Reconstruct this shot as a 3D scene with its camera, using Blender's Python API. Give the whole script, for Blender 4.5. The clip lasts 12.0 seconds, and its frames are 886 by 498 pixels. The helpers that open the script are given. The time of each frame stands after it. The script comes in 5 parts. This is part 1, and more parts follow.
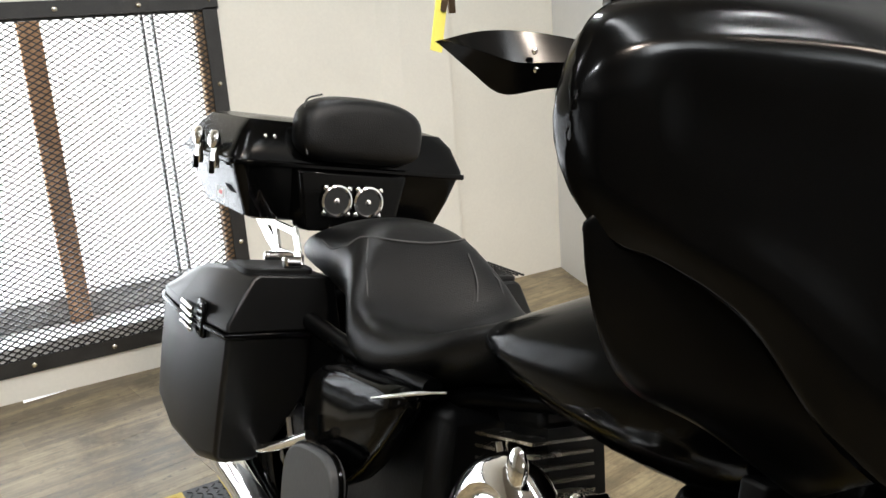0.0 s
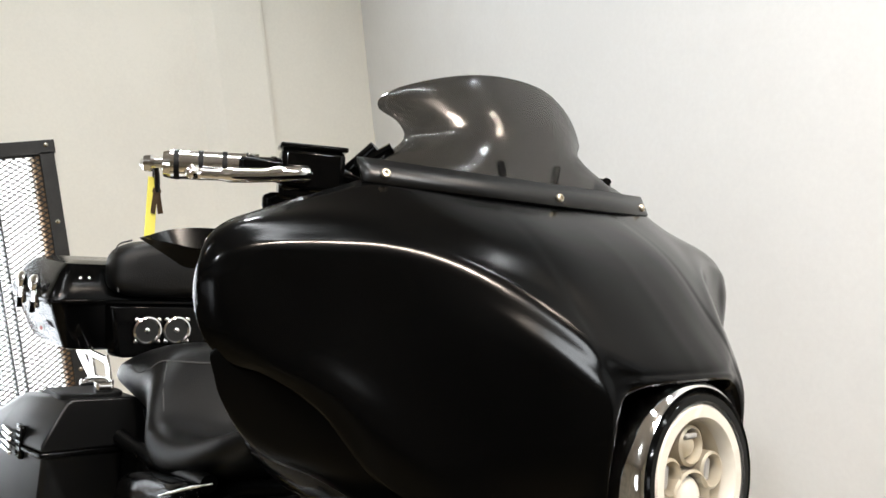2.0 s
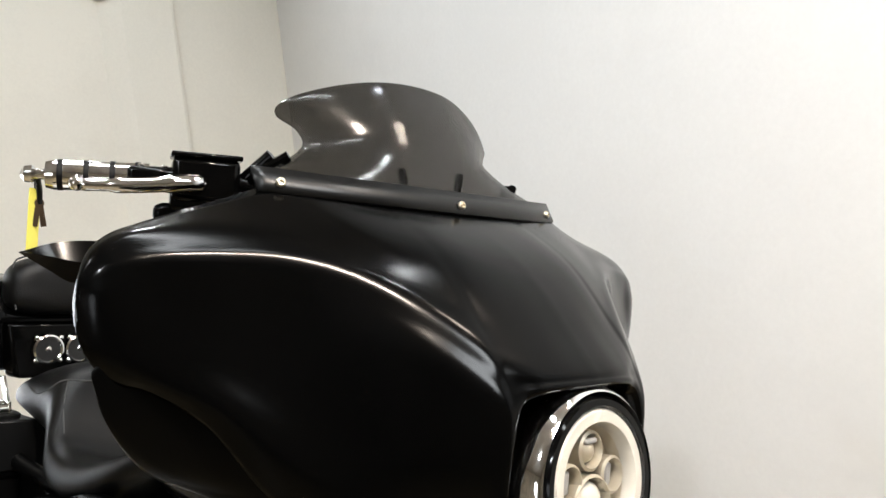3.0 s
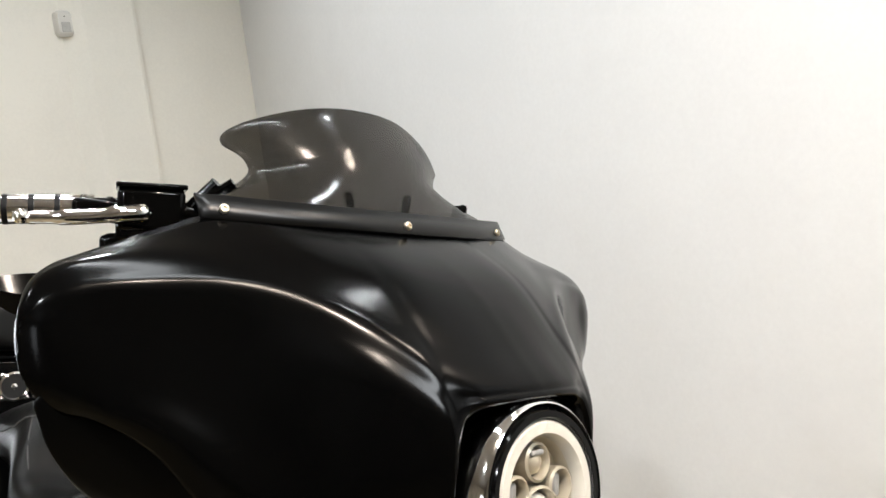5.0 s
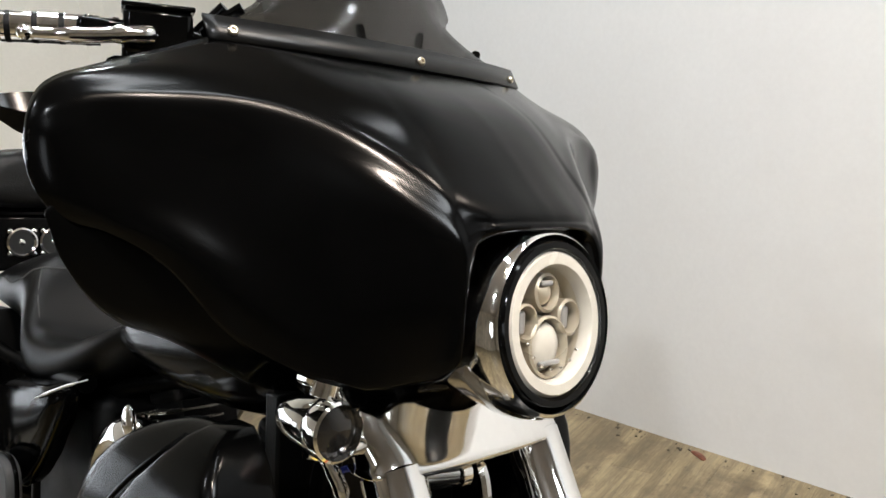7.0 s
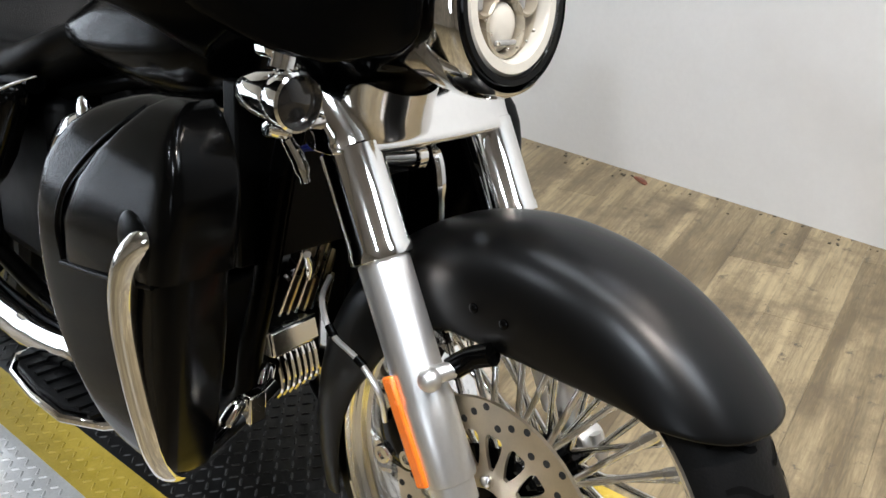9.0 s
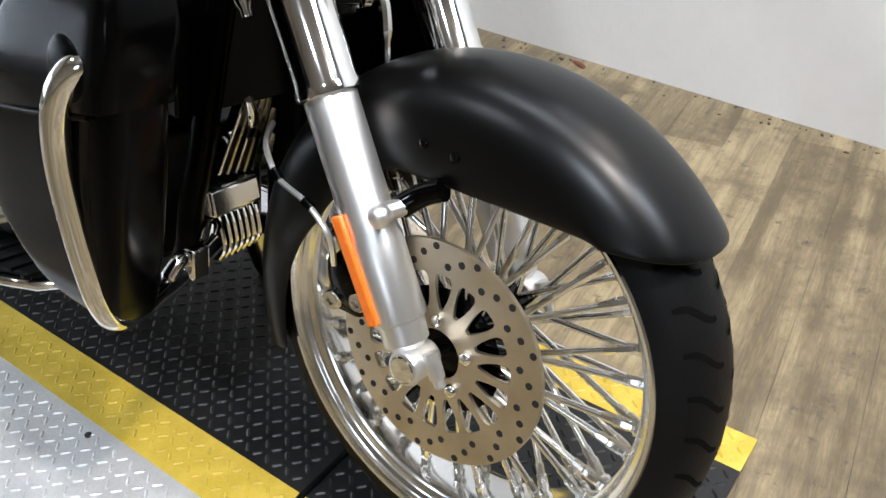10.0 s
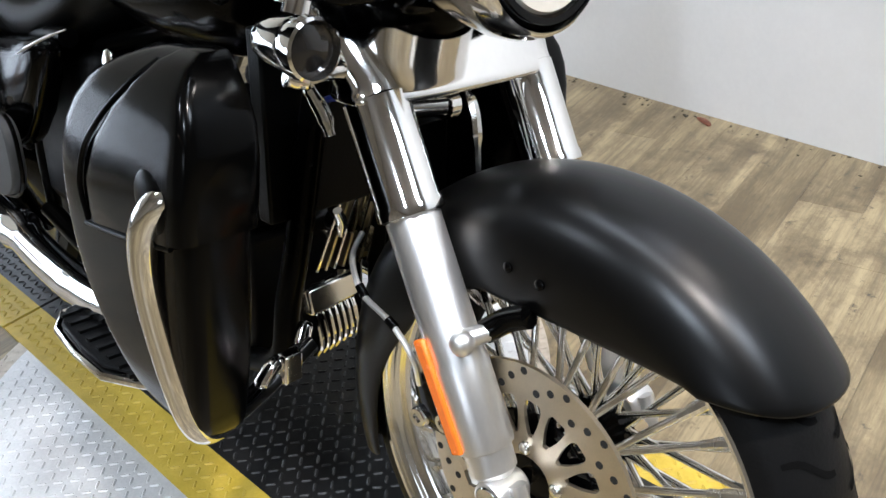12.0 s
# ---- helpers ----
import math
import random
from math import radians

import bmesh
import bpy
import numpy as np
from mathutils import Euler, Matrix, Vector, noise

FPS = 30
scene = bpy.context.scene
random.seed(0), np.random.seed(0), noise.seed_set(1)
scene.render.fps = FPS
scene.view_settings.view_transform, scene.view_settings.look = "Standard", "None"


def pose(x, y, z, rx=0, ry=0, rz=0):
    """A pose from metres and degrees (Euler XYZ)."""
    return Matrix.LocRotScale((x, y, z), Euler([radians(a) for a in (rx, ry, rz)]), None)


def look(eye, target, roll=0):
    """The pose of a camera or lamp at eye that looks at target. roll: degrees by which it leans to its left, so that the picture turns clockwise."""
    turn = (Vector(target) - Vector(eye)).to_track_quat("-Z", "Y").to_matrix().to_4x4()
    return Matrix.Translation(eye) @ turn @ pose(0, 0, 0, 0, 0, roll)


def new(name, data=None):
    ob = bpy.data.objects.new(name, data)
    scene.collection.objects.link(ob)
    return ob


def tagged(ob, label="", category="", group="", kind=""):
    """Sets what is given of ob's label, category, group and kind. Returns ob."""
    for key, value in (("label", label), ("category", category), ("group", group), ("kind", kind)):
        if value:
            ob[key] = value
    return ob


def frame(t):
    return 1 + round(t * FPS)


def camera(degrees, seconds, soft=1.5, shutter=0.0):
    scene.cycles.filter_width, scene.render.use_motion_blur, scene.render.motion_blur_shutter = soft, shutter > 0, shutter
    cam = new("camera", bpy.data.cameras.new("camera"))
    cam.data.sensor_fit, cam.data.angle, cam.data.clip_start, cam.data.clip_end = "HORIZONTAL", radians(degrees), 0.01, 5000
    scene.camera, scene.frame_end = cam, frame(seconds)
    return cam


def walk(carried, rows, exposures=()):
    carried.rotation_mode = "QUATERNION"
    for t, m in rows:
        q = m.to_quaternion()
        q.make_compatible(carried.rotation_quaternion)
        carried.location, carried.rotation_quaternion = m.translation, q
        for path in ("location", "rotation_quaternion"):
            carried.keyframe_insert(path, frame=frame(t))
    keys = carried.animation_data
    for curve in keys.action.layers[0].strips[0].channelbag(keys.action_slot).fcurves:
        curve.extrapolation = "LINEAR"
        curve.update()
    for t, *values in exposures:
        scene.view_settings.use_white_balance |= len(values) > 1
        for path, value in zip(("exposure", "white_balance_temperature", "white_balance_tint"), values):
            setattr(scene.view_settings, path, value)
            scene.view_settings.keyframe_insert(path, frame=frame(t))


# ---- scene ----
cam = camera(55.44, 12.0)
PATH = [
    (0, (-0.5275, -0.0322, 1.2127), (0.4314, 1.6488, 0.7078), -4.09),
    (0.5, (-0.6178, -0.2199, 1.2318), (0.4962, 1.4019, 0.8725), -4.64),
    (1, (-0.6665, -0.3592, 1.2731), (0.5268, 1.2140, 0.9555), -5.69),
    (1.5, (-0.5932, -0.4088, 1.2878), (0.6209, 1.1553, 1.0053), -5.01),
    (2, (-0.5365, -0.4319, 1.2915), (0.7026, 1.1132, 1.0136), -5.27),
    (2.5, (-0.5142, -0.4446, 1.2922), (0.7966, 1.0416, 1.0218), -6.18),
    (3, (-0.5031, -0.4447, 1.2855), (0.8646, 0.9891, 1.0146), -5.51),
    (5, (-0.4836, -0.4896, 1.2762), (0.9209, 0.9174, 1.0582), -7.42),
    (5.5, (-0.4873, -0.4912, 1.2762), (0.9335, 0.8993, 1.0574), -7.10),
    (6, (-0.4904, -0.4937, 1.2607), (0.9311, 0.8892, 1.0021), -7.19),
    (6.5, (-0.4995, -0.4875, 1.2334), (0.8872, 0.9175, 0.9120), -6.86),
    (7, (-0.4993, -0.4758, 1.1998), (0.8536, 0.9267, 0.7498), -6.34),
    (7.2, (-0.5049, -0.4872, 1.1920), (0.8277, 0.9158, 0.6864), -6.44),
    (8.8, (-0.5332, -0.4936, 1.1458), (0.7013, 0.7518, 0.1839), -5.03),
    (9, (-0.5435, -0.4985, 1.1304), (0.6990, 0.7123, 0.1353), -5.02),
    (9.5, (-0.5674, -0.5027, 1.0893), (0.6833, 0.6074, -0.0076), -4.00),
    (10, (-0.5892, -0.5035, 1.0535), (0.6651, 0.5197, -0.1212), -2.66),
    (10.5, (-0.6088, -0.5132, 1.0314), (0.6490, 0.4462, -0.1923), -2.15),
    (11, (-0.6145, -0.5188, 1.0051), (0.6222, 0.3776, -0.2861), -0.98),
    (11.5, (-0.6032, -0.5023, 1.0412), (0.5909, 0.4725, -0.2332), -4.07),
    (12, (-0.4776, -0.4841, 1.1076), (0.6007, 0.7988, 0.0161), -8.73),
]
walk(cam, [(t, look(eye, target, roll)) for t, eye, target, roll in PATH],
     exposures=[(0, -0.26, 6500, 10), (3, -0.36, 6500, 10), (5, -0.40, 6500, 10), (6.5, -0.53, 6480, 10), (7.2, -0.60, 6380, 10), (8.8, -0.62, 6080, 10), (9.5, -0.57, 6020, 10), (11, -0.52, 5820, 10), (12, -0.46, 5820, 10)])

# ---- world, lamps ----
world = bpy.data.worlds.new("world")
scene.world = world
world.use_nodes = True
wn = world.node_tree.nodes
sky = wn.new("ShaderNodeTexSky")
sky.sky_type = "NISHITA"
sky.sun_disc = False
sky.sun_elevation, sky.sun_rotation = radians(40), radians(20)
wn["Background"].inputs[1].default_value = 0.12
world.node_tree.links.new(sky.outputs[0], wn["Background"].inputs[0])


def area_lamp(name, eye, target, sx, sy, watts, colour):
    d = bpy.data.lights.new(name, "AREA")
    d.shape, d.size, d.size_y, d.energy, d.color = "RECTANGLE", sx, sy, watts, colour
    ob = new(name, d)
    ob.matrix_world = look(eye, target)
    return ob


# ---- materials ----
def mat(name, base, rough=0.5, metal=0.0, vary=0.15, scale=6.0, fine=120.0, bump=0.1, coat=0.0, spec=0.5, rvary=0.1, stretch=(1, 1, 1), tint=None, rand=0.0, coat_rough=0.1, turn=None):
    """A surface with variation at two scales: large patches and fine grain."""
    m = bpy.data.materials.new(name)
    m.use_nodes = True
    n, l = m.node_tree.nodes, m.node_tree.links
    b = n["Principled BSDF"]
    tc = n.new("ShaderNodeTexCoord")
    mp = n.new("ShaderNodeMapping")
    mp.inputs["Scale"].default_value = stretch
    if turn is None:
        l.new(tc.outputs["Object"], mp.inputs[0])
    else:                                   # in the room's own space, turned with the boards
        geo, rot = n.new("ShaderNodeNewGeometry"), n.new("ShaderNodeMapping")
        rot.inputs["Rotation"].default_value = (0, 0, radians(-turn))
        l.new(geo.outputs["Position"], rot.inputs[0])
        l.new(rot.outputs[0], mp.inputs[0])
    big = n.new("ShaderNodeTexNoise")
    big.inputs["Scale"].default_value, big.inputs["Detail"].default_value = scale, 5
    small = n.new("ShaderNodeTexNoise")
    small.inputs["Scale"].default_value, small.inputs["Detail"].default_value = fine, 3
    for q in (big, small):
        l.new(mp.outputs[0], q.inputs["Vector"])
    ramp = n.new("ShaderNodeValToRGB")
    lo = [max(0, c * (1 - vary)) for c in base]
    hi = [min(1, c * (1 + vary)) for c in (tint or base)]
    ramp.color_ramp.elements[0].position, ramp.color_ramp.elements[1].position = 0.3, 0.7
    ramp.color_ramp.elements[0].color, ramp.color_ramp.elements[1].color = (*lo, 1), (*hi, 1)
    mix = n.new("ShaderNodeMath")
    mix.operation = "MULTIPLY_ADD"
    l.new(small.outputs["Fac"], mix.inputs[0])
    mix.inputs[1].default_value = 0.35
    l.new(big.outputs["Fac"], mix.inputs[2])
    sub = n.new("ShaderNodeMath")
    sub.operation = "ADD"
    l.new(mix.outputs[0], sub.inputs[0])
    sub.inputs[1].default_value = -0.175
    out = sub
    if rand:
        info = n.new("ShaderNodeObjectInfo")
        rm = n.new("ShaderNodeMath")
        rm.operation = "MULTIPLY_ADD"
        l.new(info.outputs["Random"], rm.inputs[0])
        rm.inputs[1].default_value = rand
        l.new(sub.outputs[0], rm.inputs[2])
        out = n.new("ShaderNodeMath")
        out.operation = "ADD"
        l.new(rm.outputs[0], out.inputs[0])
        out.inputs[1].default_value = -rand / 2
    l.new(out.outputs[0], ramp.inputs[0])
    l.new(ramp.outputs[0], b.inputs["Base Color"])
    rr = n.new("ShaderNodeMapRange")
    rr.inputs["To Min"].default_value, rr.inputs["To Max"].default_value = max(0.02, rough - rvary), min(1, rough + rvary)
    l.new(big.outputs["Fac"], rr.inputs["Value"])
    l.new(rr.outputs[0], b.inputs["Roughness"])
    b.inputs["Metallic"].default_value = metal
    b.inputs["Coat Weight"].default_value = coat
    b.inputs["Coat Roughness"].default_value = coat_rough
    b.inputs["Specular IOR Level"].default_value = spec
    if bump:
        bp = n.new("ShaderNodeBump")
        bp.inputs["Strength"].default_value, bp.inputs["Distance"].default_value = bump, 0.002
        l.new(small.outputs["Fac"], bp.inputs["Height"])
        l.new(bp.outputs[0], b.inputs["Normal"])
    return m


def glass(name, colour, gloss=0.02, grey=(1, 1, 1)):
    """Thin clear sheet: lets light straight through, tinted, with a mirror gloss on top."""
    m = bpy.data.materials.new(name)
    m.use_nodes = True
    n, l = m.node_tree.nodes, m.node_tree.links
    n.remove(n["Principled BSDF"])
    t, g, mx, f = n.new("ShaderNodeBsdfTransparent"), n.new("ShaderNodeBsdfGlossy"), n.new("ShaderNodeMixShader"), n.new("ShaderNodeLayerWeight")
    t.inputs[0].default_value = (*colour, 1)
    g.inputs[0].default_value = (*grey, 1)
    g.inputs["Roughness"].default_value = gloss
    f.inputs["Blend"].default_value = 0.5
    pw, ma = n.new("ShaderNodeMath"), n.new("ShaderNodeMath")
    pw.operation, ma.operation = "POWER", "MULTIPLY_ADD"
    pw.inputs[1].default_value = 4.0
    ma.inputs[1].default_value, ma.inputs[2].default_value = 0.35, 0.009
    l.new(f.outputs["Facing"], pw.inputs[0])
    l.new(pw.outputs[0], ma.inputs[0])
    l.new(ma.outputs[0], mx.inputs[0])
    l.new(t.outputs[0], mx.inputs[1])
    l.new(g.outputs[0], mx.inputs[2])
    l.new(mx.outputs[0], n["Material Output"].inputs[0])
    return m


def glow(name, colour, strength):
    m = bpy.data.materials.new(name)
    m.use_nodes = True
    b = m.node_tree.nodes["Principled BSDF"]
    b.inputs["Base Color"].default_value = (*colour, 1)
    b.inputs["Emission Color"].default_value = (*colour, 1)
    b.inputs["Emission Strength"].default_value = strength
    return m


def leather_mat(name, base):
    m = mat(name, base, 0.36, vary=0.25, scale=9, fine=260, bump=0.0, rvary=0.06, spec=0.27)
    n, l = m.node_tree.nodes, m.node_tree.links
    v = n.new("ShaderNodeTexVoronoi")
    v.inputs["Scale"].default_value = 420
    tc = n.new("ShaderNodeTexCoord")
    l.new(tc.outputs["Object"], v.inputs["Vector"])
    bp = n.new("ShaderNodeBump")
    bp.inputs["Strength"].default_value, bp.inputs["Distance"].default_value = 0.35, 0.0012
    l.new(v.outputs["Distance"], bp.inputs["Height"])
    l.new(bp.outputs[0], n["Principled BSDF"].inputs["Normal"])
    return m


denim = mat("satin_black_paint", (0.0008, 0.0008, 0.0008), 0.165, vary=0.3, scale=5, fine=500, bump=0.012, spec=0.11, rvary=0.015)
satin = mat("satin_black_enamel", (0.0016, 0.0016, 0.0016), 0.32, vary=0.3, scale=5, fine=500, bump=0.03, spec=0.27, rvary=0.03)
gloss_black = mat("gloss_black", (0.001, 0.001, 0.001), 0.10, vary=0.2, bump=0.01, rvary=0.03, spec=0.13)
matt_black = mat("matt_black_panel", (0.0010, 0.0010, 0.0010), 0.28, vary=0.2, bump=0.02, rvary=0.03, spec=0.06)
plastic = mat("black_plastic", (0.004, 0.004, 0.004), 0.5, vary=0.2, fine=400, bump=0.12, spec=0.2)
leather = leather_mat("black_leather", (0.0022, 0.0021, 0.0020))
chrome = mat("chrome", (0.86, 0.85, 0.83), 0.07, 1.0, vary=0.04, bump=0.01, rvary=0.03)
polished = mat("polished_alloy", (0.86, 0.85, 0.835), 0.33, 0.92, vary=0.05, scale=14, fine=300, bump=0.03, rvary=0.05, stretch=(1, 1, 0.15))
spoke_chrome = mat("spoke_chrome", (0.92, 0.915, 0.90), 0.17, 1.0, vary=0.03, bump=0.01, rvary=0.03)
steel = mat("rotor_steel", (0.66, 0.59, 0.47), 0.38, 1.0, vary=0.12, scale=20, fine=500, bump=0.06)
rubber = mat("tyre_rubber", (0.004, 0.004, 0.0042), 0.5, vary=0.3, scale=12, fine=250, bump=0.2, spec=0.14)
iron = mat("black_iron", (0.03, 0.029, 0.028), 0.5, vary=0.4, scale=12, fine=200, bump=0.25)
engine_black = mat("engine_black", (0.002, 0.002, 0.002), 0.4, vary=0.3, scale=18, fine=350, bump=0.2, spec=0.15)
alloy_fin = mat("machined_fin", (0.62, 0.58, 0.5), 0.25, 1.0, vary=0.15, scale=25, fine=300, bump=0.05)
bag_satin = mat("satin_bag_paint", (0.002, 0.002, 0.002), 0.34, vary=0.3, scale=5, fine=400, bump=0.03, spec=0.34, rvary=0.04)
amber = mat("amber_reflector", (0.95, 0.20, 0.015), 0.25, vary=0.08, scale=60, fine=500, bump=0.3, coat=0.6)
smoke = glass("smoked_screen", (0.335, 0.325, 0.315), 0.13)
clear = glass("clear_lens", (0.96, 0.95, 0.93))


# ---- mesh helpers ----
def part(name, bm, material, parent=None, label="", smooth=True, bevel=0.0, sub=0, thick=0.0, sharp=38, seg=2):
    """Links a bmesh as one mesh object under a thing or a part."""
    bmesh.ops.recalc_face_normals(bm, faces=bm.faces)
    if smooth:
        for f in bm.faces:
            f.smooth = True
        for e in bm.edges:
            if len(e.link_faces) == 2 and e.calc_face_angle(0) > radians(sharp):
                e.smooth = False
    me = bpy.data.meshes.new(name)
    bm.to_mesh(me)
    bm.free()
    me.materials.append(material)
    ob = new(name, me)
    if parent:
        ob.parent = parent
    if label:
        tagged(ob, label)
    if thick:
        s = ob.modifiers.new("thickness", "SOLIDIFY")
        s.thickness, s.offset = thick, 0
    if bevel:
        b = ob.modifiers.new("edges", "BEVEL")
        b.width, b.segments, b.limit_method, b.angle_limit = bevel, seg, "ANGLE", radians(35)
    if sub:
        s = ob.modifiers.new("round", "SUBSURF")
        s.levels = s.render_levels = sub
    return ob


def spline(pts, n):
    """n points along a smooth curve through pts."""
    p = [Vector(q) for q in pts]
    p = [2 * p[0] - p[1]] + p + [2 * p[-1] - p[-2]]
    k = len(p) - 3
    out = []
    for i in range(n):
        s = i / (n - 1) * k
        j = min(int(s), k - 1)
        t = s - j
        a, b, c, d = p[j:j + 4]
        out.append(0.5 * (2 * b + (c - a) * t + (2 * a - 5 * b + 4 * c - d) * t * t + (3 * b - a - 3 * c + d) * t ** 3))
    return out


def sheet(bm, rows, wrap=False):
    vs = [[bm.verts.new(q) for q in r] for r in rows]
    m = len(rows[0])
    for a, b in zip(vs, vs[1:]):
        for j in range(m if wrap else m - 1):
            k = (j + 1) % m
            bm.faces.new((a[j], a[k], b[k], b[j]))
    return vs


def loft(bm, rings, cap=True):
    vs = sheet(bm, rings, True)
    if cap:
        bm.faces.new(vs[0][::-1])
        bm.faces.new(vs[-1])
    return bm


def tube(bm, pts, r, n=0, seg=12, cap=True):
    """A round tube along a smooth curve; r is a radius or a list of radii."""
    path = spline(pts, n) if n else [Vector(q) for q in pts]
    rings, side = [], None
    for i, q in enumerate(path):
        d = (path[min(i + 1, len(path) - 1)] - path[max(i - 1, 0)]).normalized()
        if side is None:
            side = d.cross(Vector((0, 0, 1)) if abs(d.z) < 0.9 else Vector((1, 0, 0))).normalized()
        side = (side - d * side.dot(d)).normalized()
        up = d.cross(side)
        rr = r[min(len(r) - 1, int(i / max(1, len(path) - 1) * (len(r) - 1) + 0.5))] if isinstance(r, (list, tuple)) else r
        rings.append([q + rr * (math.cos(2 * math.pi * j / seg) * side + math.sin(2 * math.pi * j / seg) * up) for j in range(seg)])
    return loft(bm, rings, cap)


def lathe(bm, profile, centre, axis, seg=32, cap=True):
    """profile: (radius, height along axis) from centre."""
    c, d = Vector(centre), Vector(axis).normalized()
    u = d.cross(Vector((0, 0, 1)) if abs(d.z) < 0.9 else Vector((1, 0, 0))).normalized()
    v = d.cross(u)
    rings = [[c + d * h + r * (math.cos(2 * math.pi * j / seg) * u + math.sin(2 * math.pi * j / seg) * v) for j in range(seg)] for r, h in profile]
    return loft(bm, rings, cap)


def block(bm, c, s, m=None):
    m = m or Matrix()
    bmesh.ops.create_cube(bm, size=1, matrix=m @ Matrix.Translation(c) @ Matrix.Diagonal((*s, 1)))
    return bm


def ball(bm, c, s, m=None, u=24, v=14):
    m = m or Matrix()
    bmesh.ops.create_uvsphere(bm, u_segments=u, v_segments=v, radius=1, matrix=Matrix.Translation(c) @ m @ Matrix.Diagonal((*s, 1)))
    return bm


def oval(a, b, n=3.0, seg=32):
    """Points of a rounded rectangle (superellipse) of half sizes a and b."""
    out = []
    for j in range(seg):
        t = 2 * math.pi * j / seg
        c, s = math.cos(t), math.sin(t)
        out.append((a * math.copysign(abs(c) ** (2 / n), c), b * math.copysign(abs(s) ** (2 / n), s)))
    return out


def mirror_x(q):
    return Vector((-q[0], q[1], q[2]))


B = bmesh.new


# ---- the room ----
WALL_X, WALL_Y, BACK_X, BACK_Y, HIGH = 2.06, 3.25, -4.2, -4.2, 3.1
WIN = (-2.65, 0.385, 0.15, 1.35)     # window opening: x0, x1, z0, z1



def EAST(y):
    """The white wall stands a little askew and bows away towards the corner."""
    return 1.497 + 0.085 * y + (0.070 * (y - 1.35) ** 2 if y > 1.35 else 0.0)



cream = mat("cream_wall_paint", (0.83, 0.795, 0.715), 0.7, vary=0.05, scale=1.3, fine=90, bump=0.12)
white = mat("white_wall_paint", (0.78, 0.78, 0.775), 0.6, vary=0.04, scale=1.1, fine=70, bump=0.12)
dim = mat("tan_timber", (0.33, 0.285, 0.225), 0.7, vary=0.3, scale=2, fine=60)
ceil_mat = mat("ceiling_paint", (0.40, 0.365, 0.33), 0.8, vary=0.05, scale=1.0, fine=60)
plank_mat = mat("plank_wood", (0.168, 0.126, 0.068), 0.42, vary=0.2, scale=2.2, fine=30, bump=0.1, stretch=(1.0, 9.0, 1), tint=(0.325, 0.258, 0.148), turn=8.0, rand=0.22, rvary=0.1)


def wear_and_shade(m, dark, scale=7.0, lo=0.60, hi=0.72):
    """Dark blotches in world space: wear on wood, painted shade on the white wall."""
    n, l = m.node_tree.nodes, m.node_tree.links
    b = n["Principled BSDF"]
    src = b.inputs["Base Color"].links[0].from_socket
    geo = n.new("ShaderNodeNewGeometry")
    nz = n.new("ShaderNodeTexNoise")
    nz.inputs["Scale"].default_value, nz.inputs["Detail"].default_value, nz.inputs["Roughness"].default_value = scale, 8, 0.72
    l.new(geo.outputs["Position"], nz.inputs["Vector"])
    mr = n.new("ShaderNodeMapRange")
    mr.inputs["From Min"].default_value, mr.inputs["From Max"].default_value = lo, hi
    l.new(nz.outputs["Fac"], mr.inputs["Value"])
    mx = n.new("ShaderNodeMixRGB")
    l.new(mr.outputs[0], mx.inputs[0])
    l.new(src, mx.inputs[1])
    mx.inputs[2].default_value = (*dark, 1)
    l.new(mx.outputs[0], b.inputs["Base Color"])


def grain(m, dark, turn, scale=(2.2, 46.0, 1.0), lo=0.46, hi=0.74):
    """Fine dark streaks along the boards."""
    n, l = m.node_tree.nodes, m.node_tree.links
    b = n["Principled BSDF"]
    src = b.inputs["Base Color"].links[0].from_socket
    geo, rot, mp, nz = n.new("ShaderNodeNewGeometry"), n.new("ShaderNodeMapping"), n.new("ShaderNodeMapping"), n.new("ShaderNodeTexNoise")
    rot.inputs["Rotation"].default_value = (0, 0, radians(-turn))
    mp.inputs["Scale"].default_value = scale
    nz.inputs["Scale"].default_value, nz.inputs["Detail"].default_value, nz.inputs["Roughness"].default_value = 1.6, 7, 0.66
    mr, mx = n.new("ShaderNodeMapRange"), n.new("ShaderNodeMixRGB")
    mr.inputs["From Min"].default_value, mr.inputs["From Max"].default_value, mr.inputs["To Max"].default_value = lo, hi, 0.75
    l.new(geo.outputs["Position"], rot.inputs[0])
    l.new(rot.outputs[0], mp.inputs[0])
    l.new(mp.outputs[0], nz.inputs["Vector"])
    l.new(nz.outputs["Fac"], mr.inputs["Value"])
    l.new(mr.outputs[0], mx.inputs[0])
    l.new(src, mx.inputs[1])
    mx.inputs[2].default_value = (*dark, 1)
    l.new(mx.outputs[0], b.inputs["Base Color"])


grain(plank_mat, (0.10, 0.08, 0.052), 8.0)
# soft shadows on the white wall, put into its colour
wear_and_shade(white, (0.68, 0.675, 0.67), 1.1, 0.44, 0.90)
wear_and_shade(plank_mat, (0.105, 0.078, 0.045), 5.0, 0.46, 0.66)
wear_and_shade(plank_mat, (0.075, 0.06, 0.042), 22.0, 0.585, 0.68)
wear_and_shade(plank_mat, (0.045, 0.036, 0.028), 75.0, 0.65, 0.71)
joint_mat = mat("floor_joint", (0.085, 0.07, 0.05), 0.8, vary=0.3)


def structure(name, bm, material, label, parent=None, **kw):
    ob = part(name, bm, material, parent, **kw)
    return tagged(ob, label, name.split("_")[0], kind="structure")


